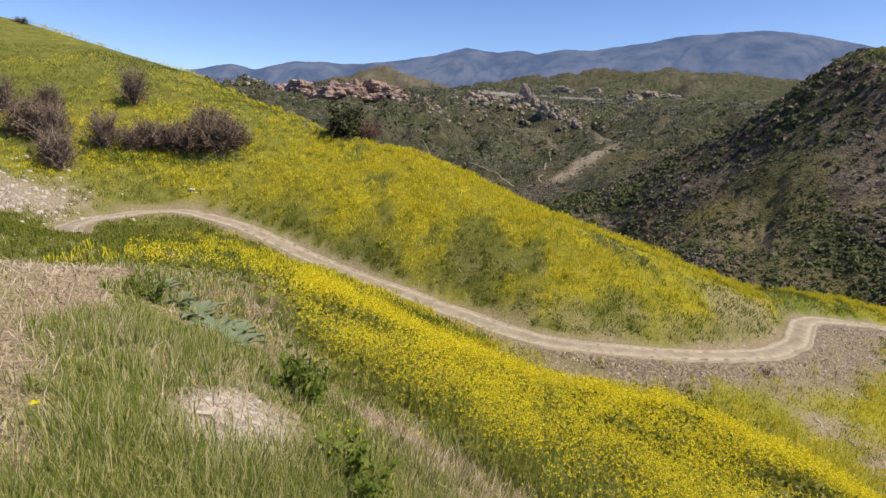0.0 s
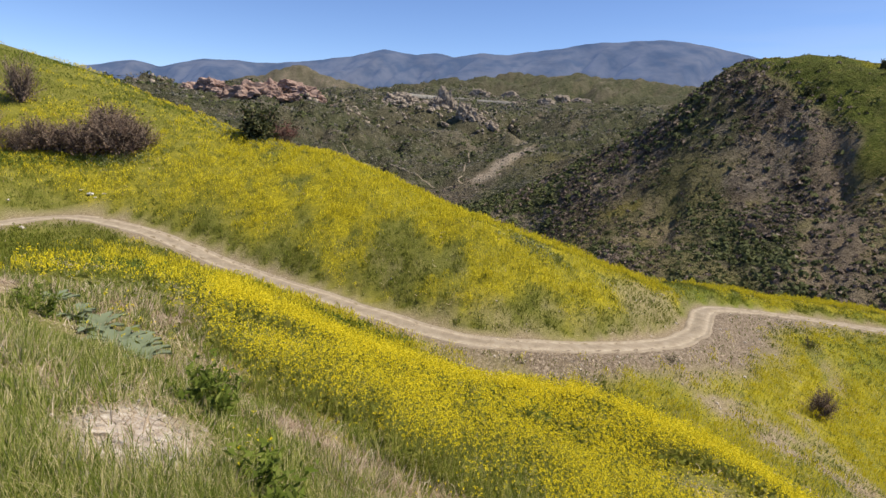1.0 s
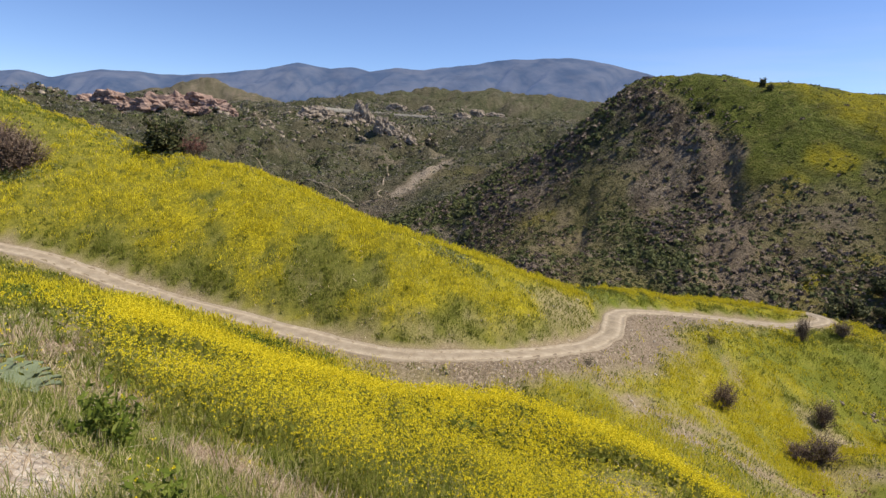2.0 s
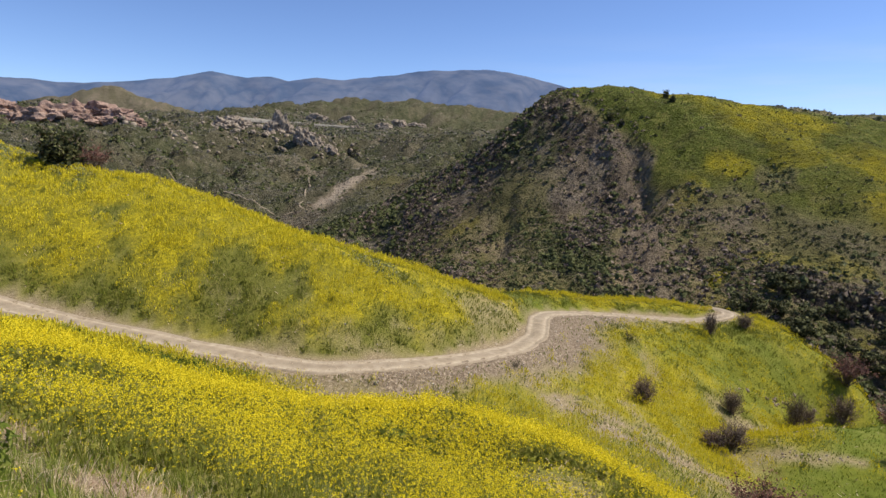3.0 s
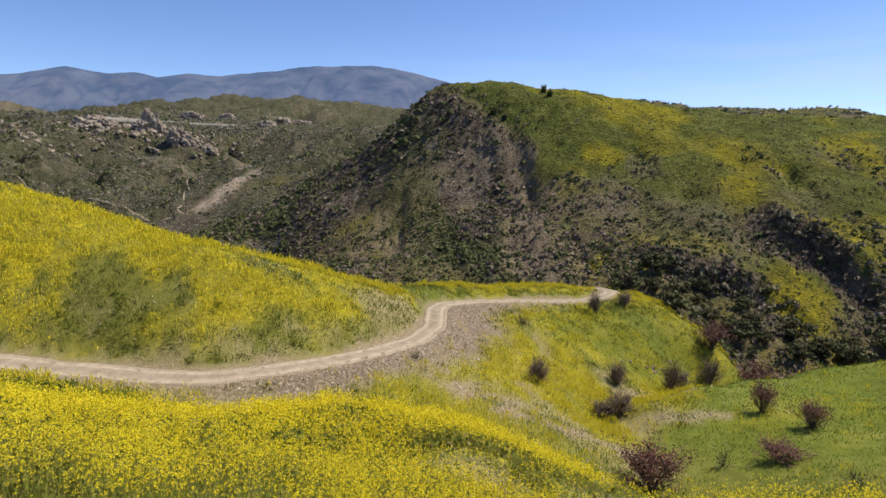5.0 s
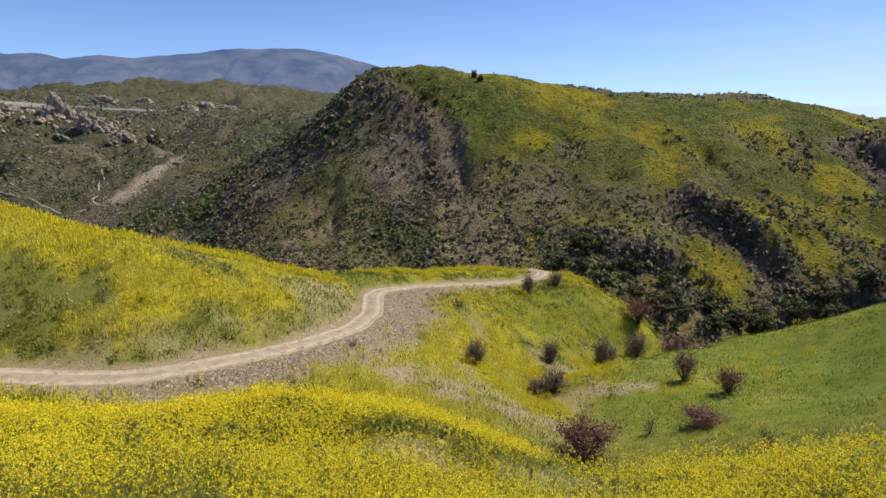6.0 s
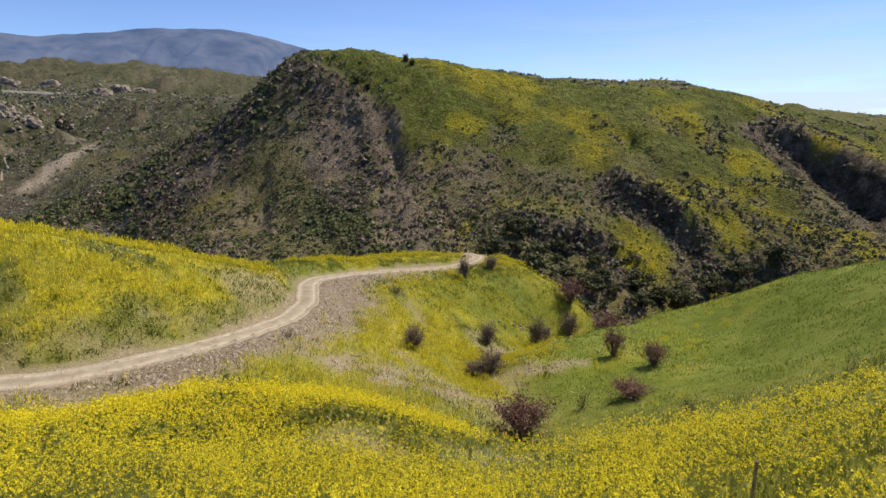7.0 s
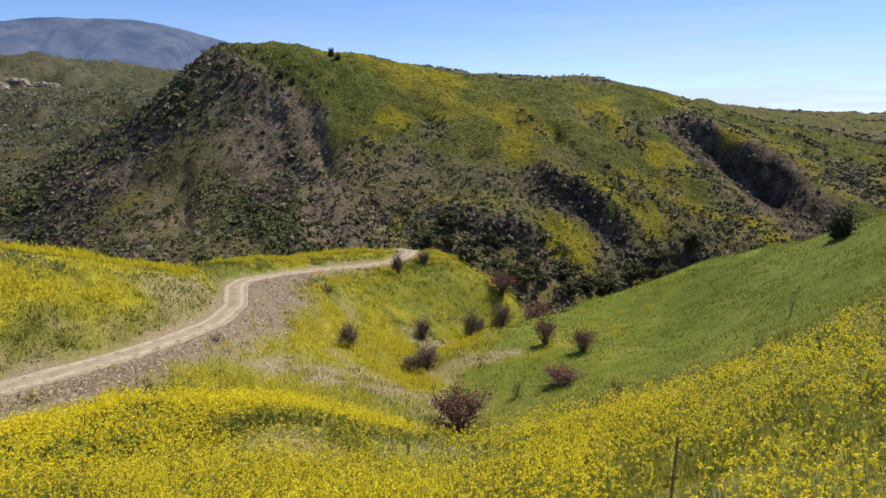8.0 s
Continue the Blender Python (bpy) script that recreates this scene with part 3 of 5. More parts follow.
    lumps = n.math("MULTIPLY", n.math("ADD", n.noise(0.3, 7, 0.65), n.math("MULTIPLY", n.noise(1.2, 4, 0.7), 0.3)), n.math("MULTIPLY", far_off, 2.4))
    n.bump(n.math("ADD", n.math("MULTIPLY", n.mix(0.5, fine, mid), 0.07), lumps), 1.0, 1.0)
    return n.done(c, 0.92)


def dirt_material():
    n = Nodes("dirt_track")
    fine, mid = n.noise(22, 6), n.noise(1.3, 5)
    c = n.ramp(mid, (0.35, (0.27, 0.212, 0.148)), (0.5, (0.40, 0.325, 0.235)), (0.66, (0.52, 0.44, 0.335)))
    c = n.mix(0.35, c, n.ramp(fine, (0.3, (0.17, 0.13, 0.095)), (0.7, (0.52, 0.45, 0.36))))
    dust = n.ramp(n.noise(2.6, 6, 0.7), (0.35, (0.34, 0.278, 0.200)), (0.65, (0.49, 0.415, 0.315)))
    c = n.mix(n.split(n.attribute("worn").outputs["Color"])[0], n.mix(0.35, c, (0.20, 0.165, 0.115)), dust)
    n.bump(fine, 0.5, 0.02)
    return n.done(c, 0.95)


def backdrop_material():
    n = Nodes("haze_glow_mountains")
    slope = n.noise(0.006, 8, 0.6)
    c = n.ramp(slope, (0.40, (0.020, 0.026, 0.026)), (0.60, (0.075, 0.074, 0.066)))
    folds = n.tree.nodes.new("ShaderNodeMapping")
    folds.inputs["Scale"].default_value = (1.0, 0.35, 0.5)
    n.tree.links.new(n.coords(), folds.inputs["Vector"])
    # blue emission stands in for air haze, faintly streaked along the folds
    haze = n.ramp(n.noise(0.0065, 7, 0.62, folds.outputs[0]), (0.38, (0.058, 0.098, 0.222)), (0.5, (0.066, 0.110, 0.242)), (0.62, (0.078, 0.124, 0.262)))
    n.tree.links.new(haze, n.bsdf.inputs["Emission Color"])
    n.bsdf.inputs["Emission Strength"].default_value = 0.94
    return n.done(c, 1.0)


def leaf_material(name, *stops, glow=0.35, rough=0.6, grain=0.0, nap=0.9):
    """Thin leaves, petals and stems: colour varies piece by piece, and light passes through."""
    n = Nodes(name)
    fac = n.island()
    if grain:
        fac = n.math("ADD", n.math("MULTIPLY", fac, 1 - grain), n.math("MULTIPLY", n.noise(0.9 if grain < 0.5 else 0.07, 4), grain))
    c = n.ramp(fac, *stops)
    mat = n.done(c, rough)
    # tiny pieces stand for curved, massed leaves, whose mean normal leans upward
    g, add, unit = n.tree.nodes.new("ShaderNodeNewGeometry"), n.tree.nodes.new("ShaderNodeVectorMath"), n.tree.nodes.new("ShaderNodeVectorMath")
    add.operation, unit.operation = "ADD", "NORMALIZE"
    add.inputs[1].default_value = (0, 0, nap)
    n.tree.links.new(g.outputs["Normal"], add.inputs[0])
    n.tree.links.new(add.outputs[0], unit.inputs[0])
    n.tree.links.new(unit.outputs[0], n.bsdf.inputs["Normal"])
    t = n.tree.nodes.new("ShaderNodeBsdfTranslucent")
    n.tree.links.new(c, t.inputs["Color"])
    m = n.tree.nodes.new("ShaderNodeMixShader")
    m.inputs[0].default_value = glow
    n.tree.links.new(n.bsdf.outputs[0], m.inputs[1])
    n.tree.links.new(t.outputs[0], m.inputs[2])
    n.tree.links.new(m.outputs[0], n.tree.nodes["Material Output"].inputs["Surface"])
    return mat


def stone_material(name, dark, light, scale=2.0):
    n = Nodes(name)
    c = n.ramp(n.noise(scale, 8, 0.7), (0.3, dark), (0.7, light))
    n.bump(n.noise(scale * 3, 6), 0.6, 0.3 / scale)
    return n.done(c, 0.95)


MAT_PETAL = leaf_material("mustard_petal", (0.0, (0.64, 0.525, 0.020)), (0.5, (0.83, 0.68, 0.030)), (1.0, (0.93, 0.81, 0.08)), glow=0.4, grain=0.4)
MAT_STEM = leaf_material("mustard_stem", (0.0, (0.15, 0.175, 0.028)), (0.6, (0.26, 0.285, 0.05)), (1.0, (0.41, 0.39, 0.11)), glow=0.45, nap=1.3)
MAT_GRASS = leaf_material("spring_grass", (0.0, (0.105, 0.15, 0.021)), (0.45, (0.225, 0.275, 0.048)), (0.75, (0.42, 0.41, 0.13)), (1.0, (0.74, 0.61, 0.38)), glow=0.45, nap=0.7)
MAT_LUSH = leaf_material("lush_grass", (0.0, (0.078, 0.108, 0.014)), (0.5, (0.148, 0.188, 0.024)), (0.8, (0.225, 0.245, 0.048)), (1.0, (0.36, 0.33, 0.11)), grain=0.45, glow=0.45)
MAT_STRAW = leaf_material("dry_straw", (0.0, (0.27, 0.195, 0.125)), (0.5, (0.49, 0.385, 0.26)), (1.0, (0.72, 0.61, 0.46)), glow=0.25)
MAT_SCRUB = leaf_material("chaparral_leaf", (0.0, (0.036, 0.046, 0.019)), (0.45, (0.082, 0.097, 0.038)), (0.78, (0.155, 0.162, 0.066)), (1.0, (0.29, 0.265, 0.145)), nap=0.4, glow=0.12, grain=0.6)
MAT_GREYBRUSH = leaf_material("grey_brush", (0.0, (0.070, 0.052, 0.043)), (0.5, (0.165, 0.128, 0.104)), (1.0, (0.31, 0.25, 0.195)), nap=0.5, glow=0.1)
MAT_OAK = leaf_material("oak_leaf", (0.0, (0.032, 0.038, 0.017)), (0.6, (0.078, 0.085, 0.035)), (1.0, (0.165, 0.165, 0.075)), nap=0.5, glow=0.15)
MAT_SCARP_SHADE = leaf_material("scarp_leaf_shade", (0.0, (0.052, 0.050, 0.032)), (0.5, (0.118, 0.110, 0.068)), (1.0, (0.23, 0.20, 0.13)), nap=0.5, glow=0.12)
MAT_TUFT = leaf_material("hill_tuft", (0.0, (0.036, 0.044, 0.014)), (0.45, (0.098, 0.106, 0.033)), (0.8, (0.175, 0.16, 0.075)), (1.0, (0.30, 0.25, 0.155)), nap=0.6, glow=0.2, grain=0.3)
MAT_TWIG = leaf_material("bare_twig", (0.0, (0.085, 0.060, 0.048)), (0.6, (0.18, 0.132, 0.10)), (1.0, (0.32, 0.25, 0.19)), glow=0.0)
MAT_RED = leaf_material("red_brown_leaf", (0.0, (0.080, 0.034, 0.030)), (0.5, (0.165, 0.070, 0.060)), (1.0, (0.28, 0.15, 0.11)), glow=0.2)
MAT_BROWN = leaf_material("brown_leaf", (0.0, (0.095, 0.060, 0.047)), (0.5, (0.195, 0.132, 0.098)), (1.0, (0.32, 0.24, 0.165)), glow=0.15)
MAT_SILVER = leaf_material("thistle_leaf", (0.0, (0.12, 0.165, 0.08)), (0.5, (0.21, 0.255, 0.15)), (1.0, (0.34, 0.37, 0.25)), glow=0.2)
MAT_WEED = leaf_material("weed_leaf", (0.0, (0.095, 0.135, 0.020)), (0.6, (0.18, 0.235, 0.040)), (1.0, (0.28, 0.32, 0.075)), glow=0.45)
MAT_OLIVE = leaf_material("olive_weed", (0.0, (0.125, 0.15, 0.025)), (0.5, (0.215, 0.23, 0.040)), (0.8, (0.32, 0.30, 0.075)), (1.0, (0.46, 0.40, 0.16)), glow=0.45, grain=0.3, nap=1.5)
# brush of the far hills, greyed and blued: distance haze put into its colour
MAT_HAZED_BRUSH = leaf_material("far_brush", (0.0, (0.074, 0.076, 0.058)), (0.5, (0.165, 0.155, 0.124)), (0.85, (0.28, 0.25, 0.205)), (1.0, (0.48, 0.42, 0.35)), nap=0.6, glow=0.1, grain=0.3)
MAT_PALEWEED = leaf_material("pale_weed_leaf", (0.0, (0.13, 0.155, 0.055)), (0.5, (0.23, 0.25, 0.105)), (1.0, (0.40, 0.40, 0.22)), glow=0.3)
MAT_HAZE = leaf_material("mustard_haze", (0.0, (0.46, 0.39, 0.022)), (0.5, (0.67, 0.56, 0.028)), (1.0, (0.85, 0.74, 0.07)), glow=0.4, grain=0.4, nap=1.3)
MAT_RANK = leaf_material("rank_weed", (0.0, (0.10, 0.125, 0.018)), (0.5, (0.175, 0.20, 0.030)), (0.85, (0.26, 0.26, 0.055)), (1.0, (0.40, 0.35, 0.13)), glow=0.45, grain=0.3, nap=1.4)
MAT_BROME = leaf_material("ripe_brome", (0.0, (0.29, 0.19, 0.13)), (0.5, (0.47, 0.345, 0.25)), (1.0, (0.70, 0.57, 0.44)), glow=0.35)
MAT_PINK = stone_material("pink_sandstone", (0.16, 0.095, 0.075), (0.50, 0.36, 0.29), 0.16)
MAT_PALE = stone_material("pale_sandstone", (0.13, 0.10, 0.075), (0.46, 0.39, 0.31), 0.2)
MAT_STONE = stone_material("field_stone", (0.22, 0.18, 0.14), (0.66, 0.60, 0.52), 9.0)
MAT_GROUND, MAT_DIRT, MAT_BACK = ground_material(), dirt_material(), backdrop_material()


# ---------------------------------------------------------------- mesh helpers
def mesh_of(name, verts, faces, mat, smooth=False):
    """A mesh from arrays; faces all have the same number of corners."""
    verts, faces = np.asarray(verts, np.float32), np.asarray(faces, np.int32)
    me = bpy.data.meshes.new(name)
    me.vertices.add(len(verts))
    me.vertices.foreach_set("co", verts.ravel())
    k = faces.shape[1]
    me.loops.add(faces.size)
    me.loops.foreach_set("vertex_index", faces.ravel())
    me.polygons.add(len(faces))
    me.polygons.foreach_set("loop_start", np.arange(0, faces.size, k, dtype=np.int32))
    if smooth:
        me.polygons.foreach_set("use_smooth", np.ones(len(faces), bool))
    me.materials.append(mat)
    me.update(calc_edges=True)
    me.validate()
    return me


def grid_faces(rows, cols, wrap=False):
    i, j = np.meshgrid(np.arange(rows - 1), np.arange(cols if wrap else cols - 1), indexing="ij")
    k = (j + 1) % cols
    return np.stack([i * cols + j, i * cols + k, (i + 1) * cols + k, (i + 1) * cols + j], -1).reshape(-1, 4)


# ---------------------------------------------------------------- ground sheet
def build_ground():
    fine = np.radians(np.linspace(46, -102, 600))
    coarse = np.radians(np.linspace(-102, -314, 62)[1:-1])
    az = np.concatenate([fine, coarse])
    rad = np.concatenate([[0.0], np.geomspace(0.5, 85, 180), np.geomspace(85, 345, 160)[1:], np.geomspace(345, 4900, 115)[1:]])
    x = 0.2 - rad[:, None] * np.sin(az)[None, :]
    y = 0.2 + rad[:, None] * np.cos(az)[None, :]
    z = land(x, y)
    me = mesh_of("ground", np.stack([x, y, z], -1).reshape(-1, 3), grid_faces(len(rad), len(az), True), MAT_GROUND, True)
    m, g, b, s, p, q, l = cover(x, y)
    for name, four in (("cover", (m, g, b, s)), ("soil", (p, q, l, step(90, 120, np.hypot(x, y))))):
        layer = me.color_attributes.new(name, "FLOAT_COLOR", "POINT")
        layer.data.foreach_set("color", np.stack(four, -1).astype(np.float32).ravel())
    return tagged(new("ground", me), "hillside of wild mustard, spring grass and dry straw", "ground", kind="structure")


def build_road():
    line = spline(ROAD, 420)
    tan = np.gradient(line[:, :2], axis=0)
    tan /= np.linalg.norm(tan, axis=1)[:, None]
    nor = np.stack([-tan[:, 1], tan[:, 0]], 1)
    u = np.linspace(-1, 1, 25)
    half = (ROAD_HALF - 0.14 * step(0.62, 0.74, np.linspace(0, 1, len(line))))[:, None] + 0.22 * (value_noise(np.arange(len(line)) * 0.25, 0 * line[:, 0], 1.2, 41)[:, None] - 0.5) * np.sign(u)[None, :]
    x = line[:, 0:1] + nor[:, 0:1] * u * half
    y = line[:, 1:2] + nor[:, 1:2] * u * half
    rut = -0.05 * np.exp(-((np.abs(u) - 0.58) / 0.16) ** 2) + 0.03 * np.exp(-(u / 0.25) ** 2) - 0.10 * np.clip(np.abs(u) - 0.88, 0, 1) / 0.12
    z = line[:, 2:3] + 0.03 + rut[None, :] + 0.05 * (fbm(x, y, 0.9, 43, 3) - 0.5)
    me = mesh_of("road", np.stack([x, y, z], -1).reshape(-1, 3), grid_faces(len(line), len(u)), MAT_DIRT, True)
    worn = np.exp(-((np.abs(u) - 0.55) / 0.20) ** 2)[None, :] * (0.75 + 0.4 * fbm(x, y, 6.0, 44, 3))
    layer = me.color_attributes.new("worn", "FLOAT_COLOR", "POINT")
    layer.data.foreach_set("color", np.repeat(np.clip(worn, 0, 1).reshape(-1, 1), 4, axis=1).astype(np.float32).ravel())
    return tagged(new("road", me), "narrow unpaved dirt track with wheel ruts across the hillside", "dirt road", kind="structure")


def build_mountains():
    az = np.radians(np.linspace(60, -70, 560))
    deg = np.degrees(az)
    crest = np.interp(-deg, [-60, -36, -23, -19.7, -17.8, -14.2, -12.2, -8, -3.7, -1.5, 0.6, 2, 3.3, 5, 7.1, 8.7, 11.3, 13.9, 16.4, 18.3, 20.1, 22.4, 23.8, 25.6, 27.7, 29.8, 31.4, 33, 35.5, 40, 50, 60, 70],
                      [0.8, 1.6, 2.7, 3.4, 3.1, 4.0, 3.9, 4.05, 4.5, 5.0, 5.6, 5.9, 5.7, 5.5, 5.7, 5.4, 5.9, 5.9, 6.2, 6.6, 6.9, 7.25, 7.1, 7.3, 7.35, 7.2, 6.9, 6.5, 6.0, 4.8, 2.8, 1.4, 0.5])
    crest = crest + 0.22 * step(0.5, 3, crest) + 0.42 * (fbm(deg + 80, 0 * deg, 3.2, 54, 5) - 0.5)
    t = np.linspace(0, 1, 60)
    r = 2900 + 900 * t[:, None] + 0 * az[None, :]
    x, y = -r * np.sin(az), r * np.cos(az)
    prof = t[:, None] ** 0.75
    spurs = np.abs(fbm(az[None, :] * 3800 + 0.45 * r, 0.30 * r, 330, 51, 6) - 0.5)
    z = 60 + (3800 * np.tan(np.radians(crest))[None, :] - 60) * prof - 1900 * prof ** 0.8 * (1 - prof) * (0.16 - np.minimum(spurs, 0.16)) + 14 * (fbm(x, y, 90, 53) - 0.5) * (1 - 0.6 * prof)
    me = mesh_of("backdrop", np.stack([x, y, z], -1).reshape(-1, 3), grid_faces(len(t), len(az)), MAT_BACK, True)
    return tagged(new("backdrop", me), "hazy blue mountain range on the horizon, its haze a painted glow", "mountains", kind="structure")



build_ground()
build_road()
build_mountains()


# ---------------------------------------------------------------- scattered plants
RNG = np.random.RandomState(7)


def sector(count, r0, r1, a0=44, a1=-100, power=1.0):
    """Random places in a sector round the standing place; power 1: as many per ring of any width in proportion; 2: even."""
    u = RNG.rand(count)
    r = (r0 ** power + u * (r1 ** power - r0 ** power)) ** (1 / power)
    a = np.radians(a1 + (a0 - a1) * RNG.rand(count))
    return 0.2 - r * np.sin(a), 0.2 + r * np.cos(a)


def turns(count):
    """Random unit vectors."""
    v = RNG.randn(count, 3)
    return v / np.linalg.norm(v, axis=1)[:, None]


def flakes(centre, size, facing=None, long=1.0):
    """Small four-cornered leaves or petals, freely turned or facing outward. Returns vertices and faces."""
    n = len(centre)
    f = turns(n) if facing is None else facing
    u = np.cross(f, turns(n))
    u /= np.linalg.norm(u, axis=1)[:, None] + 1e-9
    v = np.cross(f, u)
    size = np.broadcast_to(np.asarray(size, float).reshape(-1, 1), (n, 1))
    a, b = u * size * long, v * size
    bend = f * size * 0.25
    corners = np.stack([centre - a, centre - b * 0.8 - bend, centre + a, centre + b + bend], 1).reshape(-1, 3)
    return corners, np.arange(4 * n).reshape(-1, 4)


def petals(centre, size, facing=None):
    """Small three-cornered petals or leaf clumps, freely turned or facing outward."""
    n = len(centre)
    f = turns(n) if facing is None else facing
    u = np.cross(f, turns(n))
    u /= np.linalg.norm(u, axis=1)[:, None] + 1e-9
    v, size = np.cross(f, u), np.reshape(size, (-1, 1))
    return np.stack([centre + u * size, centre + (-0.5 * u + 0.87 * v) * size, centre + (-0.5 * u - 0.87 * v) * size], 1).reshape(-1, 3), np.arange(3 * n).reshape(-1, 3)


def blades(base, height, width, lean):
    """Bent, tapering blades of grass or stems, two faces each as one strip of four corners and a tip."""
    n = len(base)
    a = RNG.rand(n) * 2 * np.pi
    side = np.stack([np.cos(a), np.sin(a), 0 * a], 1) * np.reshape(width, (-1, 1)) * 0.5
    b = RNG.rand(n) * 2 * np.pi
    bend = np.stack([np.cos(b), np.sin(b), 0 * b], 1) * np.reshape(lean * height, (-1, 1))
    up = np.zeros((n, 3))
    up[:, 2] = height
    mid = base + up * 0.55 + bend * 0.35
    tip = base + up * (1 - 0.3 * np.reshape(lean, (-1, 1))) + bend
    v = np.stack([base - side, base + side, mid + side * 0.8, mid - side * 0.8, tip], 1).reshape(-1, 3)
    k = 5 * np.arange(n)[:, None]
    return v, np.vstack([k + [0, 1, 2], k + [0, 2, 3], k + [3, 2, 4]])


def straws(base, height, width, lean):
    """Blades far enough off to be one three-cornered piece each."""
    n = len(base)
    a, b = RNG.rand(n) * 2 * np.pi, RNG.rand(n) * 2 * np.pi
    side = np.stack([np.cos(a), np.sin(a), 0 * a], 1) * np.reshape(width, (-1, 1)) * 0.5
    tip = base + np.stack([np.cos(b) * lean * height, np.sin(b) * lean * height, height * (1 - 0.3 * lean)], 1)
    return np.stack([base - side, base + side, tip], 1).reshape(-1, 3), np.arange(3 * n).reshape(-1, 3)


def stuff(name, verts, faces, mat, label, category):
    return tagged(new(name, mesh_of(name, verts, faces, mat)), label, category, kind="stuff")


def join(*pieces):
    verts, faces, n = [], [], 0
    for v, f in pieces:
        verts.append(v)
        faces.append(np.asarray(f) + n)
        n += len(v)
    return np.vstack(verts), np.vstack(faces)


def on_land(x, y, lift=0.0):
    return np.stack([x, y, land(x, y) + lift], 1)


def mustard_near():
    """Flowering plants within a stone's throw: stems and flower heads."""
    x, y = sector(22500, 2.3, 19, 30, -100, 1.35)
    m = cover(x, y)[0]
    keep = RNG.rand(len(x)) < m * (0.25 + 0.8 * step(0.30, 0.6, fbm(x, y, 0.8, 60))) + 0.010
    close = np.hypot(x, y) < 7
    keep &= ~close | (RNG.rand(len(x)) < 0.72)
    keep &= along(x, y, 2.6, 0.82, 4.0, 1.0) > 0.24
    x, y = x[keep], y[keep]
    r = np.hypot(x, y)
    base = on_land(x, y, -0.02)
    tall = (0.42 + 0.45 * fbm(x, y, 1.7, 61)) * (0.75 + 0.5 * RNG.rand(len(x)))
    n = 11
    k = np.repeat(np.arange(len(x)), n)
    spread = turns(len(k)) * (0.13 + 0.07 * RNG.rand(len(k), 1)) * np.array([1, 1, 0.9])
    head = base[k] + spread + np.stack([0 * k, 0 * k, tall[k] * (0.86 + 0.1 * RNG.rand(len(k)))], 1)
    rk = r[k]
    close = rk < 7.5
    many = np.repeat(head[close], 5, axis=0)
    florets = petals(many + turns(len(many)) * 0.020 * RNG.rand(len(many), 1), 0.0064 + 0.0034 * RNG.rand(len(many)))
    two = np.repeat(head[~close], 3, axis=0)
    heads = petals(two + turns(len(two)) * 0.030 * RNG.rand(len(two), 1), (0.009 + 0.007 * RNG.rand(len(two))) * np.clip(np.repeat(rk[~close], 3) / 9, 0.9, 1.8))
    stuff("mustard_flowers", *join(florets, heads), MAT_PETAL, "bright yellow wild mustard flower heads crowding the near slope", "wildflowers")
    stem_to = k[::2]
    stalks = straws(base[stem_to] + turns(len(stem_to)) * [0.05, 0.05, 0], tall[stem_to] * (0.8 + 0.3 * RNG.rand(len(stem_to))), 0.010 + 0 * stem_to, 0.12 + 0.3 * RNG.rand(len(stem_to)))
    low = k[1::2]
    leaf = flakes(base[low] + turns(len(low)) * [0.16, 0.16, 0] + np.stack([0 * low, 0 * low, tall[low] * (0.05 + 0.55 * RNG.rand(len(low)))], 1), (0.006 + 0.012 * RNG.rand(len(low))) * np.clip(r[low] / 4, 0.8, 3.5), long=2.2)
    stuff("mustard_stems", *stalks, MAT_STEM, "thin green stems of the flowering mustard", "wildflowers")
    stuff("mustard_leaves", *leaf, MAT_OLIVE, "small green leaves low among the mustard", "wildflowers")


def spikes(base, low, high, width):
    """Upright flower spikes, one three-cornered piece each."""
    n = len(base)
    a = RNG.rand(n) * 2 * np.pi
    side = np.stack([np.cos(a), np.sin(a), 0 * a], 1) * np.reshape(width, (-1, 1))
    tilt = turns(n) * 0.35 * np.reshape(high - low, (-1, 1))
    foot = base + np.stack([0 * a, 0 * a, low], 1)
    top = base + np.stack([0 * a, 0 * a, high], 1)
    return np.stack([foot, top + side + tilt, top - side + tilt * 0.6], 1).reshape(-1, 3), np.arange(3 * n).reshape(-1, 3)


def tufts(count, r0, r1, a0, a1, weight, each, spread, power=1.1, most=20000):
    """Places gathered in tufts: index of each tuft's member, its place, and its height on the tuft's dome (0..1)."""
    x, y = sector(count, r0, r1, a0, a1, power)
    keep = RNG.rand(len(x)) < weight(x, y)
    x, y = x[keep][:most], y[keep][:most]
    wide = spread * (0.5 + 1.1 * RNG.rand(len(x)))
    k = np.repeat(np.arange(len(x)), each)
    a, q = 6.283 * RNG.rand(len(k)), RNG.rand(len(k)) ** 0.6
    return k, x[k] + wide[k] * q * np.cos(a), y[k] + wide[k] * q * np.sin(a), 1 - q ** 2


def off_track(x, y, gap=1.35):
    return nearest(ROAD_LINE, x, y)[0] > gap


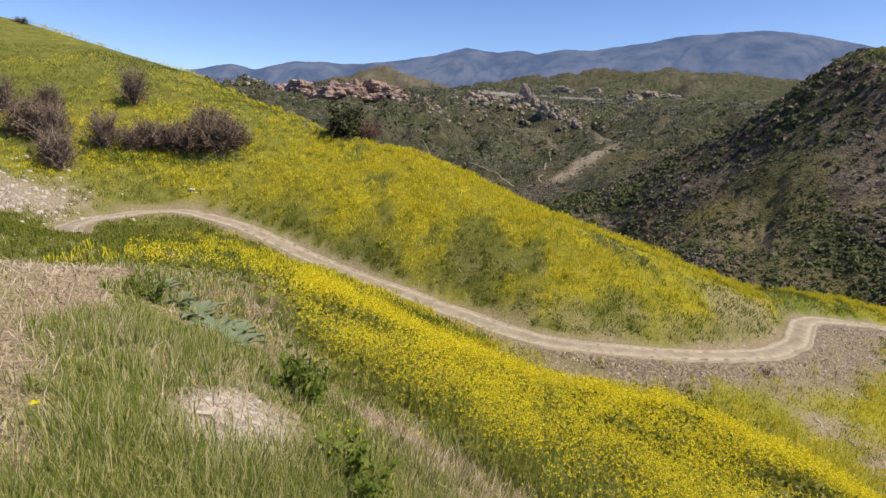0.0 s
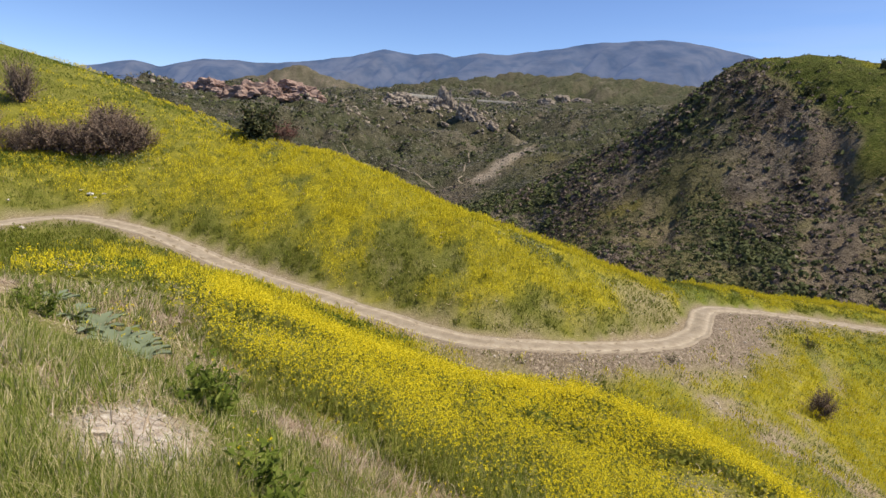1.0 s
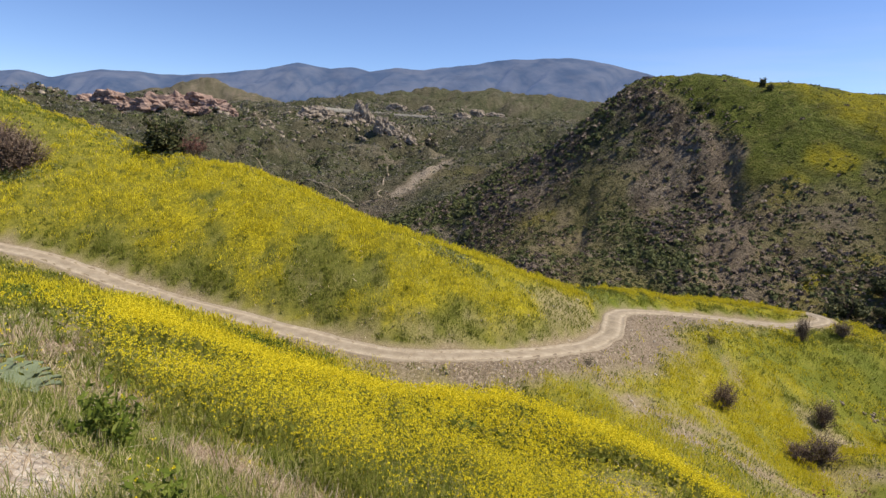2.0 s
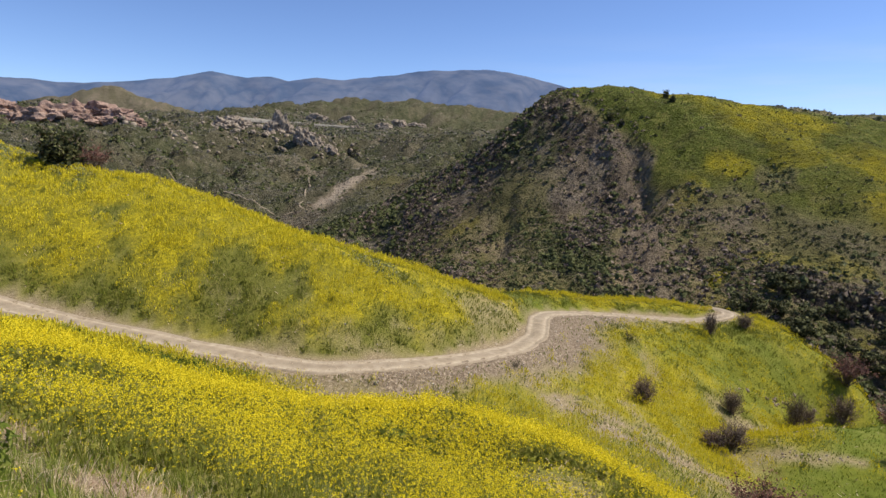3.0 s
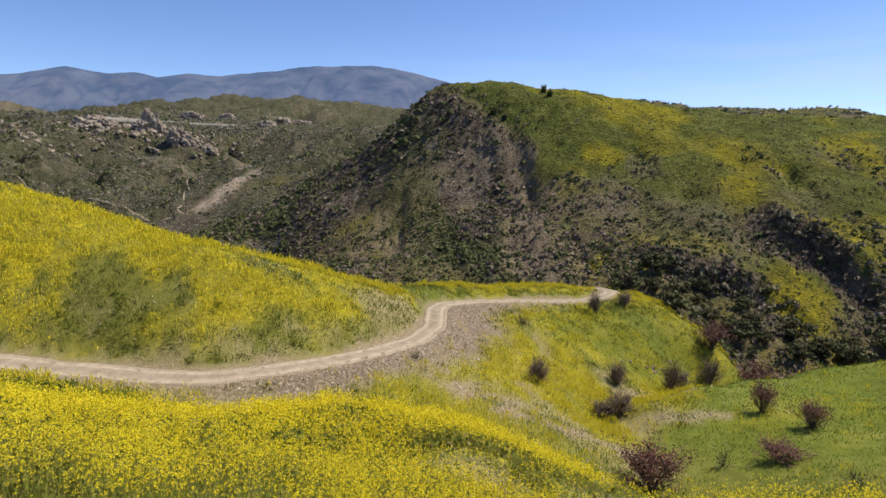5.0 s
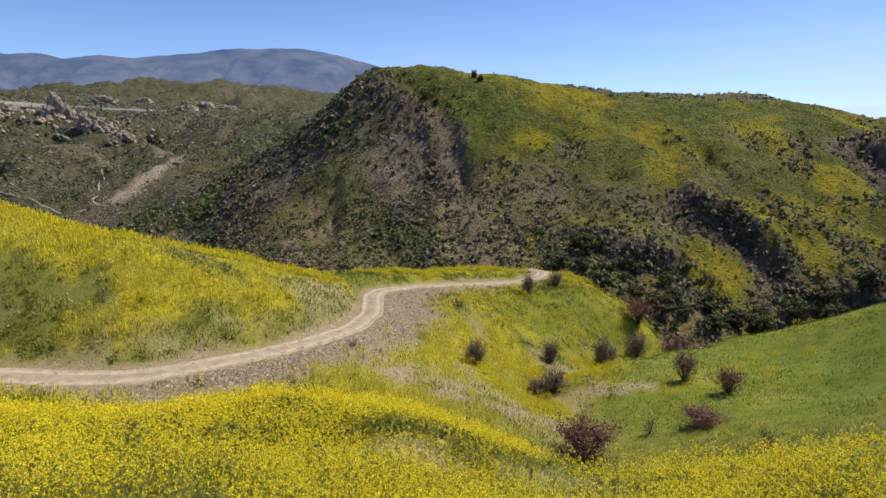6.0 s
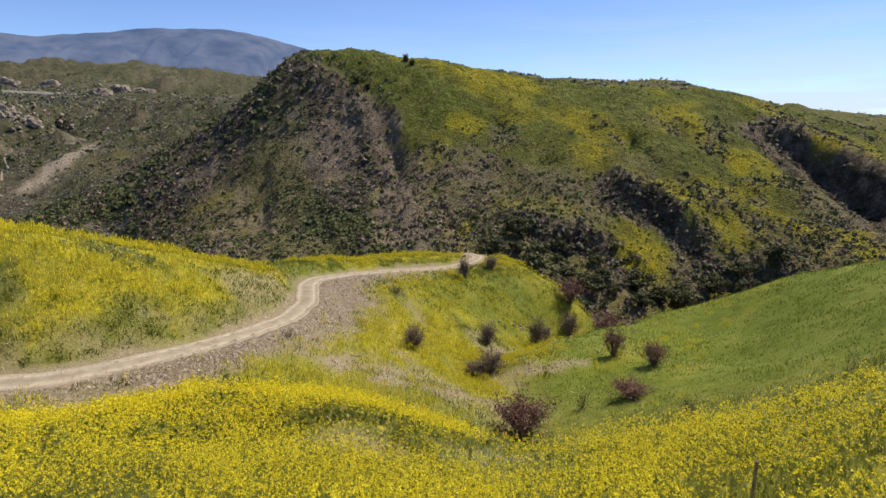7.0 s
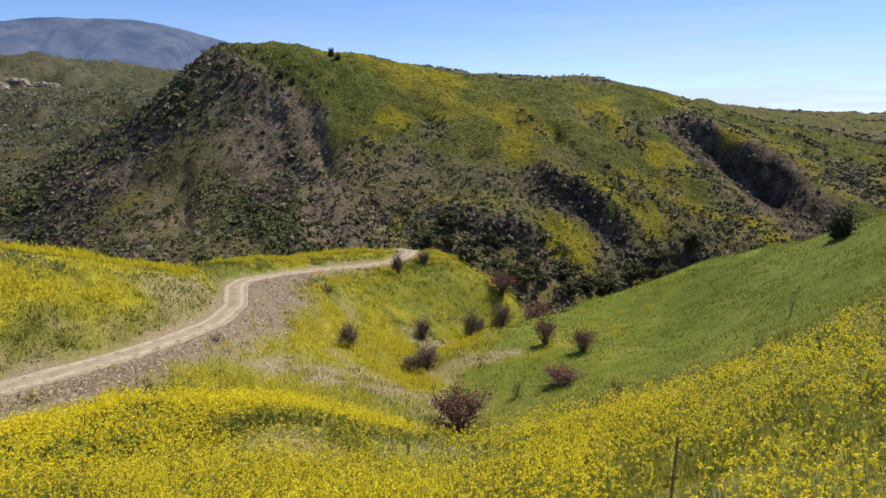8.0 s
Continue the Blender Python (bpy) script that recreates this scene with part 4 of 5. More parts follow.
def mustard_far():
    """The mustard of the slopes above and past the track."""
    k, x, y, dome = tufts(60000, 17, 105, 44, -76, lambda x, y: cover(x, y)[0] ** 1.3, 30, 0.50, 1.15, 15500)
    keep = off_track(x, y, 1.6)
    k, x, y, dome = k[keep], x[keep], y[keep], dome[keep]
    r = np.hypot(x, y)
    size = 0.28 + 0.40 * RNG.rand(k.max() + 1)
    tall = size[k] * (0.35 + 0.65 * dome) * (0.75 + 0.4 * RNG.rand(len(x))) + 0.08
    wide = (0.008 + 0.010 * RNG.rand(len(x))) * np.clip(r / 30, 0.7, 2.0)
    stuff("mustard_slope", *spikes(on_land(x, y), tall * 0.60, tall, wide * 0.8), MAT_HAZE, "yellow haze of wild mustard in flower over the slopes", "wildflowers")
    some = RNG.rand(len(x)) < 0.12
    v = straws(on_land(x[some], y[some], -0.02), tall[some] * 0.9, 0.030 + 0 * x[some], 0.25 + 0 * x[some])
    stuff("mustard_slope_stems", *v, MAT_STEM, "green stems under the mustard of the slopes", "wildflowers")


def slope_weeds():
    """Rank green weeds in tufts along the foot of the slope and between the flowers."""
    def where(x, y):
        m, g, b = cover(x, y)[:3]
        d = nearest(ROAD_LINE, x, y)[0]
        return np.clip((1 - b) * (1 - 0.8 * m) * (0.22 + 0.5 * (1 - step(3, 8, d)) * (d > 1.5)) * ((x < 30) * (1 - 0.85 * ((x > 13) & (y < 30))) + 1.6 * ((x >= 30) & (x < 62) & (y > 0.40 * x + 5))) * (1 - 0.4 * m), 0, 1)
    k, x, y, dome = tufts(36000, 18, 75, 44, -60, where, 20, 0.42, 1.1, 7500)
    keep = off_track(x, y, 1.45)
    k, x, y, dome = k[keep], x[keep], y[keep], dome[keep]
    size = 0.12 + 0.24 * RNG.rand(k.max() + 1)
    h = size[k] * (0.4 + 0.6 * dome)
    stuff("slope_weeds", *spikes(on_land(x, y, -0.02), 0 * h, h, 0.012 + 0.014 * RNG.rand(len(x))), MAT_RANK, "rank green weeds in tufts at the foot of the slope", "weeds")


def grasses():
    x, y = np.concatenate([sector(150000, 1.6, 26, 46, -100, 0.7), sector(50000, 1.6, 8, 46, 0, 1.3)], axis=1)
    m, g, b = cover(x, y)[:3]
    lush = step(0.40, 0.62, fbm(x, y, 1.6, 67))
    keep = RNG.rand(len(x)) < np.clip((1.05 - 1.02 * b) * (0.45 + 0.55 * lush) * (1 - 0.5 * m), 0, 1)
    x, y, lush = x[keep], y[keep], lush[keep]
    r = np.hypot(x, y)
    h = (0.07 + 0.15 * lush) * (0.6 + 0.7 * RNG.rand(len(x)))
    b, w, lean = on_land(x, y, -0.02), 0.0046 * np.clip(r / 3.0, 0.9, 4.5), 0.15 + 0.5 * RNG.rand(len(x))
    k, tx, ty, dome = tufts(9000, 1.7, 13, 46, -30, lambda x, y: np.clip((1.0 - 1.2 * cover(x, y)[2]) * (0.25 + 0.75 * step(0.36, 0.6, fbm(x, y, 1.3, 68))), 0, 1), 24, 0.10, 1.2, 4200)
    tr = np.hypot(tx, ty)
    th = (0.10 + 0.20 * RNG.rand(k.max() + 1))[k] * (0.45 + 0.55 * dome) * (0.8 + 0.4 * RNG.rand(len(k)))
    c = r < 5.5
    stuff("grass", *join(blades(b[c], h[c], w[c], lean[c]), straws(b[~c], h[~c], w[~c] * 1.2, lean[~c]), straws(on_land(tx, ty, -0.02), th, 0.0075 * np.clip(tr / 3.2, 0.9, 3.5), 0.1 + 0.45 * RNG.rand(len(k)))), MAT_GRASS, "tall green and yellowing wild grass on the near slope", "grass")
    x, y = sector(90000, 1.3, 30, 46, -60, 0.9)
    b = cover(x, y)[2]
    keep = RNG.rand(len(x)) < 0.16 + 0.22 * step(0.45, 0.62, fbm(x, y, 1.1, 66)) * (x < 1.5) + 0.70 * b
    x, y = x[keep], y[keep]
    r = np.hypot(x, y)
    stuff("dry_grass", *blades(on_land(x, y, -0.01), 0.05 + 0.16 * RNG.rand(len(x)) ** 2, 0.005 * np.clip(r / 3.0, 0.9, 6), 0.5 + 1.4 * RNG.rand(len(x))), MAT_STRAW, "dry bent straw lying on bare ground", "dry grass")
    x, y = sector(60000, 2.0, 15, 40, -20, 1.2)
    edge = field_edge(y)
    strip = step(-2.0, -1.0, x - edge) * (1 - step(-0.1, 0.5, x - edge)) + 0.6 * (1 - step(0.4, 1.2, np.abs(along(x, y, -3.4, 2.2, -6.2, 9.0) - 1.3)))
    keep = RNG.rand(len(x)) < 0.75 * strip * step(0.38, 0.58, fbm(x, y, 1.2, 76))
    x, y = x[keep], y[keep]
    stuff("brome", *straws(on_land(x, y, -0.01), 0.10 + 0.20 * RNG.rand(len(x)), 0.006 * np.clip(np.hypot(x, y) / 3.5, 0.9, 3), 0.3 + 0.7 * RNG.rand(len(x))), MAT_BROME, "ripe reddish brome grass between bare soil and mustard", "dry grass")
    x, y = sector(90000, 1.7, 14, 46, -5, 1.2)
    layers = cover(x, y)
    keep = RNG.rand(len(x)) < layers[2] ** 1.5 * (1 - 0.9 * layers[4])
    x, y = x[keep], y[keep]
    stuff("fallen_straw", *straws(on_land(x, y, 0.008 + 0.02 * RNG.rand(len(x))), 0.015 + 0.03 * RNG.rand(len(x)), 0.006 * np.clip(np.hypot(x, y) / 3.5, 0.9, 3), 2.0 + 3.0 * RNG.rand(len(x))), MAT_STRAW, "pale straw lying flat on worn ground", "straw")
    x, y = sector(270000, 19, 88, 44, -100, 1.0)
    m, g, b = cover(x, y)[:3]
    keep = RNG.rand(len(x)) < np.clip((1.0 - 0.75 * b) * (1 - 0.92 * m), 0, 1) * (0.35 + 0.65 * step(0.35, 0.6, fbm(x, y, 2.2, 69)))
    keep &= off_track(x, y)
    x, y = x[keep], y[keep]
    b = b[keep]
    r = np.hypot(x, y)
    h = (0.06 + 0.20 * fbm(x, y, 3, 71)) * (0.5 + 0.8 * RNG.rand(len(x))) * np.where(x < 24, 1.3, 1.0)
    stuff("slope_grass", *straws(on_land(x, y, -0.03), h, 0.055 * np.clip(r / 30, 0.7, 2.2), 0.2 + 0.6 * RNG.rand(len(x))), MAT_LUSH, "fresh green spring grass on the slopes", "grass")
    x, y = sector(70000, 20, 95, 42, -70, 1.0)
    b = cover(x, y)[2]
    keep = RNG.rand(len(x)) < 0.05 + 0.10 * step(0.45, 0.6, fbm(x, y, 6, 70)) + 0.8 * b
    x, y = x[keep], y[keep]
    d = nearest(ROAD_LINE, x, y)[0]
    x, y = x[d > 1.35], y[d > 1.35]
    stuff("slope_straw", *straws(on_land(x, y, -0.02), 0.08 + 0.25 * RNG.rand(len(x)), 0.05 + 0 * x, 0.3 + 1.2 * RNG.rand(len(x))), MAT_STRAW, "pale dry stalks on the fill below the track", "dry grass")


def shrub_cloud(x, y, size, leaves, squat=0.8):
    """Rounded, ragged shrubs: each a shell of leaf clumps."""
    base = on_land(x, y)
    k = np.repeat(np.arange(len(x)), leaves)
    f = turns(len(k))
    f[:, 2] = np.abs(f[:, 2]) * 0.9 + 0.05
    f /= np.linalg.norm(f, axis=1)[:, None]
    reach = size[k, None] * (0.62 + 0.5 * RNG.rand(len(k), 1)) * np.array([1, 1, squat])
    c = base[k] + f * reach
    f2 = f + 0.55 * turns(len(k))
    f2 /= np.linalg.norm(f2, axis=1)[:, None]
    return petals(c, size[k] * 1.9 / math.sqrt(leaves) * (0.7 + 0.6 * RNG.rand(len(k))), f2)


def chaparral():
    """Brush over the canyon, the big hill and the hills beyond."""
    a, b_ = sector(64000, 95, 345, 14, -98, 1.0), sector(56000, 330, 1700, 40, -98, 0.6)
    x, y = np.concatenate([a[0], b_[0]]), np.concatenate([a[1], b_[1]])
    m, g, b, s, p, q, l = cover(x, y)
    r, z = np.hypot(x, y), land_hint(x, y)
    clump = step(0.40, 0.54, fbm(x, y, 16, 73))
    rim = (r < 345) * (1 - step(4, 11, nearest(RIM_LINE, x - 2, y - 4)[0]))
    on_grass = 0.012 + 0.75 * step(0.53, 0.60, fbm(x, y, 13, 45) + 0.06 * step(-150, -100, -y) * step(10, 30, -z)) * (1 - step(-12, 6, z))
    keep = RNG.rand(len(x)) < np.clip(np.maximum(s * (np.where(r < 345, 0.34 + 0.4 * (1 - step(-30, -12, z)), 0.16) + 0.66 * clump) * (1 - 0.85 * p ** 2) * (1 - 0.85 * b), 0.55 * rim) + g * (s < 0.7) * on_grass * np.where(r < 345, 1, 0.35), 0, 1)
    keep &= (nearest(spline(SCARPS[1][0], 40), x + 3, y)[0] > 13) | (RNG.rand(len(x)) < 0.2)
    x, y, q = x[keep], y[keep], q[keep]
    r = r[keep]
    size = (0.50 + 1.3 * RNG.rand(len(x)) ** 2.2) * np.clip(r / 270, 0.75, 2.3) * np.where(r > 345, 0.72, 1.0) * (1 - 0.3 * g[keep])
    dead = RNG.rand(len(x)) < 0.10 + 0.50 * q * (r < 420)
    close = r < 330
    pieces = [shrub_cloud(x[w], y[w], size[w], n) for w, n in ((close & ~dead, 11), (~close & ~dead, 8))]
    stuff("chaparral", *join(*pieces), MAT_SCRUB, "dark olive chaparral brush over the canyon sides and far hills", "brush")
    tx, ty = sector(62000, 95, 340, 14, -98, 1.0)
    layers = cover(tx, ty)
    on = RNG.rand(len(tx)) < (0.35 + 0.4 * layers[3]) * (0.35 + 0.65 * step(0.40, 0.56, fbm(tx, ty, 5, 75))) * (1 - 0.5 * layers[4]) * (1 - 0.6 * layers[2]) * (1 - 0.25 * layers[1] * step(-6, 12, land_hint(tx, ty)))
    tx, ty = tx[on], ty[on]
    k = np.repeat(np.arange(len(tx)), 5)
    wide = 0.22 + 0.42 * RNG.rand(len(tx)) ** 1.5
    spot = on_land(tx, ty)[k] + turns(len(k)) * wide[k, None] * [0.8, 0.8, 0.4] + np.stack([0 * k, 0 * k, 0.35 * wide[k]], 1)
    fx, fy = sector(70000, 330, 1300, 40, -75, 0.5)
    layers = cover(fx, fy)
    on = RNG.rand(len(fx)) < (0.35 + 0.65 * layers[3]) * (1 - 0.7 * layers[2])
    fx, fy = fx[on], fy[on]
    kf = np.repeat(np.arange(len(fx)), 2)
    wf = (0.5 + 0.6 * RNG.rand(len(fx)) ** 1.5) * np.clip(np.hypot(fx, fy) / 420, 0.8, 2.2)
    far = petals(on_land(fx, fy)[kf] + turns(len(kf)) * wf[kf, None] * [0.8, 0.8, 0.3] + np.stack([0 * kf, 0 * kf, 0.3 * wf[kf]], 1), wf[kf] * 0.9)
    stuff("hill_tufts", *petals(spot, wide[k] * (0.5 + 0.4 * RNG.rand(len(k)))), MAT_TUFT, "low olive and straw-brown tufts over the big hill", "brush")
    stuff("far_brush", *far, MAT_HAZED_BRUSH, "small grey-olive brush over the hills beyond the valley", "brush")
    # dark brush along the scarps, partly standing in for shade on their faces
    lines = [(np.array(line), 0.6 * reach) for line, height, reach in SCARPS[:3]] + [(np.array([(272, -4), (258, -2), (246, -1)]), 6.0), (np.array([(150, 60), (138, 66), (128, 74)]), 7.0)]
    spots = []
    for line, wide in lines:
        p, n = spline([tuple(v) for v in line], 30), 25 if wide > 10 else 80
        spots.append(p[RNG.randint(0, 30, n)] + RNG.randn(n, 2) * 0.5 * wide)
    spots = np.concatenate(spots)
    stuff("scarp_brush", *shrub_cloud(spots[:, 0], spots[:, 1], 0.55 + 1.0 * RNG.rand(len(spots)) ** 1.5, 24, 0.9), MAT_SCARP_SHADE, "dark brown-green brush crowding the broken scarps of the big hill", "brush")
    pieces = [shrub_cloud(x[w], y[w], size[w] * 0.85, n) for w, n in ((close & dead, 10), (~close & dead, 6))]
    stuff("dry_chaparral", *join(*pieces), MAT_GREYBRUSH, "grey-brown leafless brush between the green shrubs", "brush")


mustard_near()
mustard_far()
slope_weeds()
grasses()
chaparral()


# ---------------------------------------------------------------- bushes and trees
def thing(name, x, y, label, category, group="", z=None):
    """An Empty at the foot of a thing."""
    ob = new(name)
    ob.empty_display_size = 0.2
    ob.location = (x, y, float(land(np.array([x]), np.array([y]))[0]) if z is None else z)
    return tagged(ob, label, category, group)


def part_of(parent, name, verts, faces, mat, label="", smooth=False):
    ob = new(name, mesh_of(name, verts, faces, mat, smooth))
    ob.parent = parent
    if label:
        ob["label"] = label
    return ob


def tube(points, radii, sides=4):
    """A tapering tube along points."""
    p = np.asarray(points, float)
    tan = np.gradient(p, axis=0)
    tan /= np.linalg.norm(tan, axis=1)[:, None] + 1e-9
    ref = np.where(np.abs(tan[:, 2:3]) > 0.9, [[1.0, 0, 0]], [[0, 0, 1.0]])
    u = np.cross(tan, ref)
    u /= np.linalg.norm(u, axis=1)[:, None] + 1e-9
    v = np.cross(tan, u)
    a = np.arange(sides) * 2 * np.pi / sides
    ring = u[:, None, :] * np.cos(a)[None, :, None] + v[:, None, :] * np.sin(a)[None, :, None]
    verts = p[:, None, :] + ring * np.reshape(radii, (-1, 1, 1))
    return verts.reshape(-1, 3), grid_faces(len(p), sides, True)


def limbs(stems, twigs, height, spread, thick):
    """Stems that fork upward and outward from one foot. Returns the joined tubes and the twig ends."""
    pieces, ends = [], []
    for i in range(stems):
        a = 2 * math.pi * (i + RNG.rand()) / stems
        low = RNG.rand() ** 1.3
        out = spread * (0.25 + 0.75 * RNG.rand()) * (0.7 + 0.5 * low)
        h = height * (1.0 - 0.62 * low)
        t = np.linspace(0, 1, 5)
        wob = (RNG.rand(5, 3) - 0.5) * 0.10 * height * t[:, None]
        p = np.stack([math.cos(a) * out * t ** 1.2 + 0.04 * math.cos(a), math.sin(a) * out * t ** 1.2 + 0.04 * math.sin(a), h * t ** 0.85 - 0.05], 1) + wob
        pieces.append(tube(p, thick * (1 - 0.75 * t), 4))
        for k in range(twigs):
            j = 1.5 + 2.4 * RNG.rand()
            f = p[int(j)] + (p[int(j) + 1] - p[int(j)]) * (j % 1)
            way = (p[-1] - p[0]) / np.linalg.norm(p[-1] - p[0]) + 0.9 * turns(1)[0] + [0, 0, 0.25]
            q = np.stack([f, f + way * 0.11 * height + turns(1)[0] * 0.02, f + way * 0.22 * height + turns(1)[0] * 0.05])
            pieces.append(tube(q, [thick * 0.4, thick * 0.28, thick * 0.12], 3))
            ends.append(q[-1])
            ends.append(q[1])
        ends.append(p[-1])
    quads = join(*pieces)
    return quads, np.array(ends)


def bush(name, stems, twigs, leaves, leaf_size, leaf_mat, top_only, label, leaf_label):
    """A shrub one metre high and one across, with its stems and its leaves as parts."""
    ob = thing(name, 0, 0, label, "bush", z=0)
    wood, ends = limbs(stems, twigs, 0.92, 0.46, 0.016)
    part_of(ob, "framework", *wood, MAT_TWIG, "thin bare grey-brown stems and twigs")
    e = ends[ends[:, 2] > (0.5 if top_only else 0.05)]
    c = e[RNG.randint(0, len(e), leaves)] + turns(leaves) * 0.085 * RNG.rand(leaves, 1) ** 0.6
    if not top_only:
        f = turns(leaves)
        lump = 0.75 + 0.5 * np.array([noise.noise(Vector(v) * 2.2 + Vector((stems, twigs, 0))) for v in f])
        dome = f * [0.5, 0.5, 0.95] * (lump * (0.45 + 0.55 * RNG.rand(leaves) ** 0.5))[:, None]
        dome[:, 2] = np.abs(dome[:, 2])
        use = RNG.rand(leaves) < 0.65
        c[use] = dome[use]
    tagged(part_of(ob, "foliage", *flakes(c, leaf_size * (0.6 + 0.7 * RNG.rand(leaves)), long=1.5), leaf_mat, leaf_label), kind="stuff")
    return ob


BUSH_RED = bush("shrub", 34, 9, 2100, 0.015, MAT_RED, True, "leafless shrub with red-brown tips in the gully grass", "dark red buds and seed heads")
BUSH_BROWN = bush("shrub", 38, 10, 1700, 0.016, MAT_BROWN, False, "dry brown twiggy shrub on the mustard slope", "small withered brown leaves")
BUSH_GREY = bush("shrub", 40, 11, 1100, 0.014, MAT_GREYBRUSH, False, "grey leafless brush thicket on the hillside", "grey dry twig tips")
BUSH_GREEN = bush("shrub", 24, 8, 2600, 0.034, MAT_OAK, False, "dense dark green evergreen shrub on the brow", "dark green leaves")
BUSH_THIN = bush("shrub", 9, 5, 260, 0.020, MAT_SCRUB, False, "sparse small green shrub on the grassy slope", "few small leaves")
BUSH_DEAD = bush("sapling", 3, 7, 60, 0.010, MAT_GREYBRUSH, True, "dead bare sapling standing in green grass", "last dry leaves")


def plant(kind, x, y, wide, tall, label="", group="", deep=0.05):
    """A copy of a bush, scaled and turned."""
    z = float(land(np.array([x]), np.array([y]))[0]) - deep
    ob = copy_thing(kind, Matrix.Translation((x, y, z)) @ Matrix.Rotation(RNG.rand() * 6.28, 4, "Z") @ Matrix.Diagonal((wide, wide, tall, 1)))
    return tagged(ob, label, "", group)


# hillside above the end of the track
for x, y, w, t in ((-24.6, 51.8, 4.0, 2.4), (-21.0, 53.2, 5.2, 3.3), (-22.9, 51.8, 4.4, 2.9), (-19.2, 53.4, 3.8, 2.5), (-26.4, 51.6, 3.6, 2.6), (-20.2, 52.4, 4.6, 3.0), (-22.0, 54.6, 4.6, 3.0)):
    plant(BUSH_BROWN, x, y, w, t, "large dark brown thicket among yellow mustard", "thickets on the hill")
for x, y, w, t in ((-31.0, 59.0, 3.8, 3.7), (-29.2, 50.2, 3.8, 3.2), (-30.3, 45.5, 3.6, 3.0), (-39.8, 52.9, 3.2, 3.4), (-33.2, 49.0, 4.0, 3.2), (-31.5, 46.6, 3.0, 2.4), (-27.4, 50.8, 2.8, 1.8), (-37.0, 55.0, 3.0, 2.4)):
    plant(BUSH_GREY, x, y, w, t, "grey-brown leafless thicket among mustard on the hill", "thickets on the hill")
for x, y, w, t in ((-35.4, 49.4, 4.2, 3.4), (-34.0, 50.6, 3.4, 3.0)):
    plant(BUSH_BROWN, x, y, w, t, "dark brown shrub low on the mustard hill", "thickets on the hill")
plant(BUSH_GREEN, -9.6, 56.9, 4.4, 3.3, "lone dark green evergreen shrub on the brow of the hill")
plant(BUSH_RED, -7.4, 57.4, 2.8, 2.3, "reddish dry shrub beside the dark evergreen on the brow")
plant(BUSH_GREY, -57.0, 81.2, 2.6, 0.8, "dark bare thicket on the crest of the hill", deep=0.1)
# slopes below the track
plant(BUSH_BROWN, 27.0, 27.0, 1.8, 1.9, "round brown shrub on the yellow slope below the track")
plant(BUSH_THIN, 32.3, 34.4, 1.5, 1.0, "small dark green weed clump high on the yellow slope")
plant(BUSH_BROWN, 28.6, 22.6, 1.9, 1.0, "low faded brown shrub near the gully bottom")
for x, y, w, t in ((45.3, 37.7, 1.5, 2.1), (49.8, 37.5, 1.9, 1.4)):
    plant(BUSH_GREY, x, y, w, t, "thin dark shrub at the edge of the track", "shrubs by the track")
for x, y, w, t in ((37.4, 28.3, 1.8, 2.0), (29.6, 22.0, 2.3, 1.5), (44.0, 27.6, 1.8, 2.9), (50.8, 27.9, 2.5, 2.3), (47.0, 28.4, 1.6, 1.5)):
    plant(BUSH_GREY, x, y, w, t, "dark grey shrub along the bottom of the gully", "shrubs in the gully")
plant(BUSH_RED, 21.9, 14.4, 2.9, 2.15, "leafless shrub with dark red crown in the gully")
for x, y, w, t in ((35.2, 15.9, 1.6, 1.9), (34.2, 12.8, 1.6, 1.5), (28.2, 11.7, 2.2, 1.0)):
    plant(BUSH_RED, x, y, w, t, "dark reddish shrub casting shade on the green slope", "shrubs on the green slope")
plant(BUSH_THIN, 26.2, 13.4, 1.1, 1.1)
plant(BUSH_THIN, 23.3, 7.2, 1.0, 1.0, "small dark shrub between mustard and green grass")
for x, y, w, t in ((53.8, 29.7, 3.0, 2.4), (57.0, 26.6, 4.0, 3.0), (58.8, 24.6, 3.6, 2.6)):
    plant(BUSH_RED, x, y, w, t, "dark red-brown thicket at the mouth of the gully", "thickets at the gully mouth")
plant(BUSH_GREEN, 48.6, 0.0, 1.6, 2.0, "dark green shrub on the crest of the grassy spur")
for x, y, w, t in ((29.9, 1.5, 0.9, 1.9), (22.7, 2.1, 0.8, 1.2), (41.1, 17.2, 0.5, 1.2), (36.6, 20.4, 0.5, 1.1)):
    plant(BUSH_DEAD, x, y, w, t, "", "dead saplings")
plant(BUSH_THIN, 17.9, 28.2, 1.2, 0.6, "yellow-green tuft on the edge of the track")
for x, y, w, t in ((186.2, 191.0, 3.2, 3.4), (184.0, 184.8, 3.0, 2.6), (161.2, 195.1, 3.4, 3.2), (163.0, 189.8, 2.8, 2.2)):
    plant(BUSH_GREEN, x, y, w, t, "small dark tree on the green top of the big hill", "trees on the hill top")


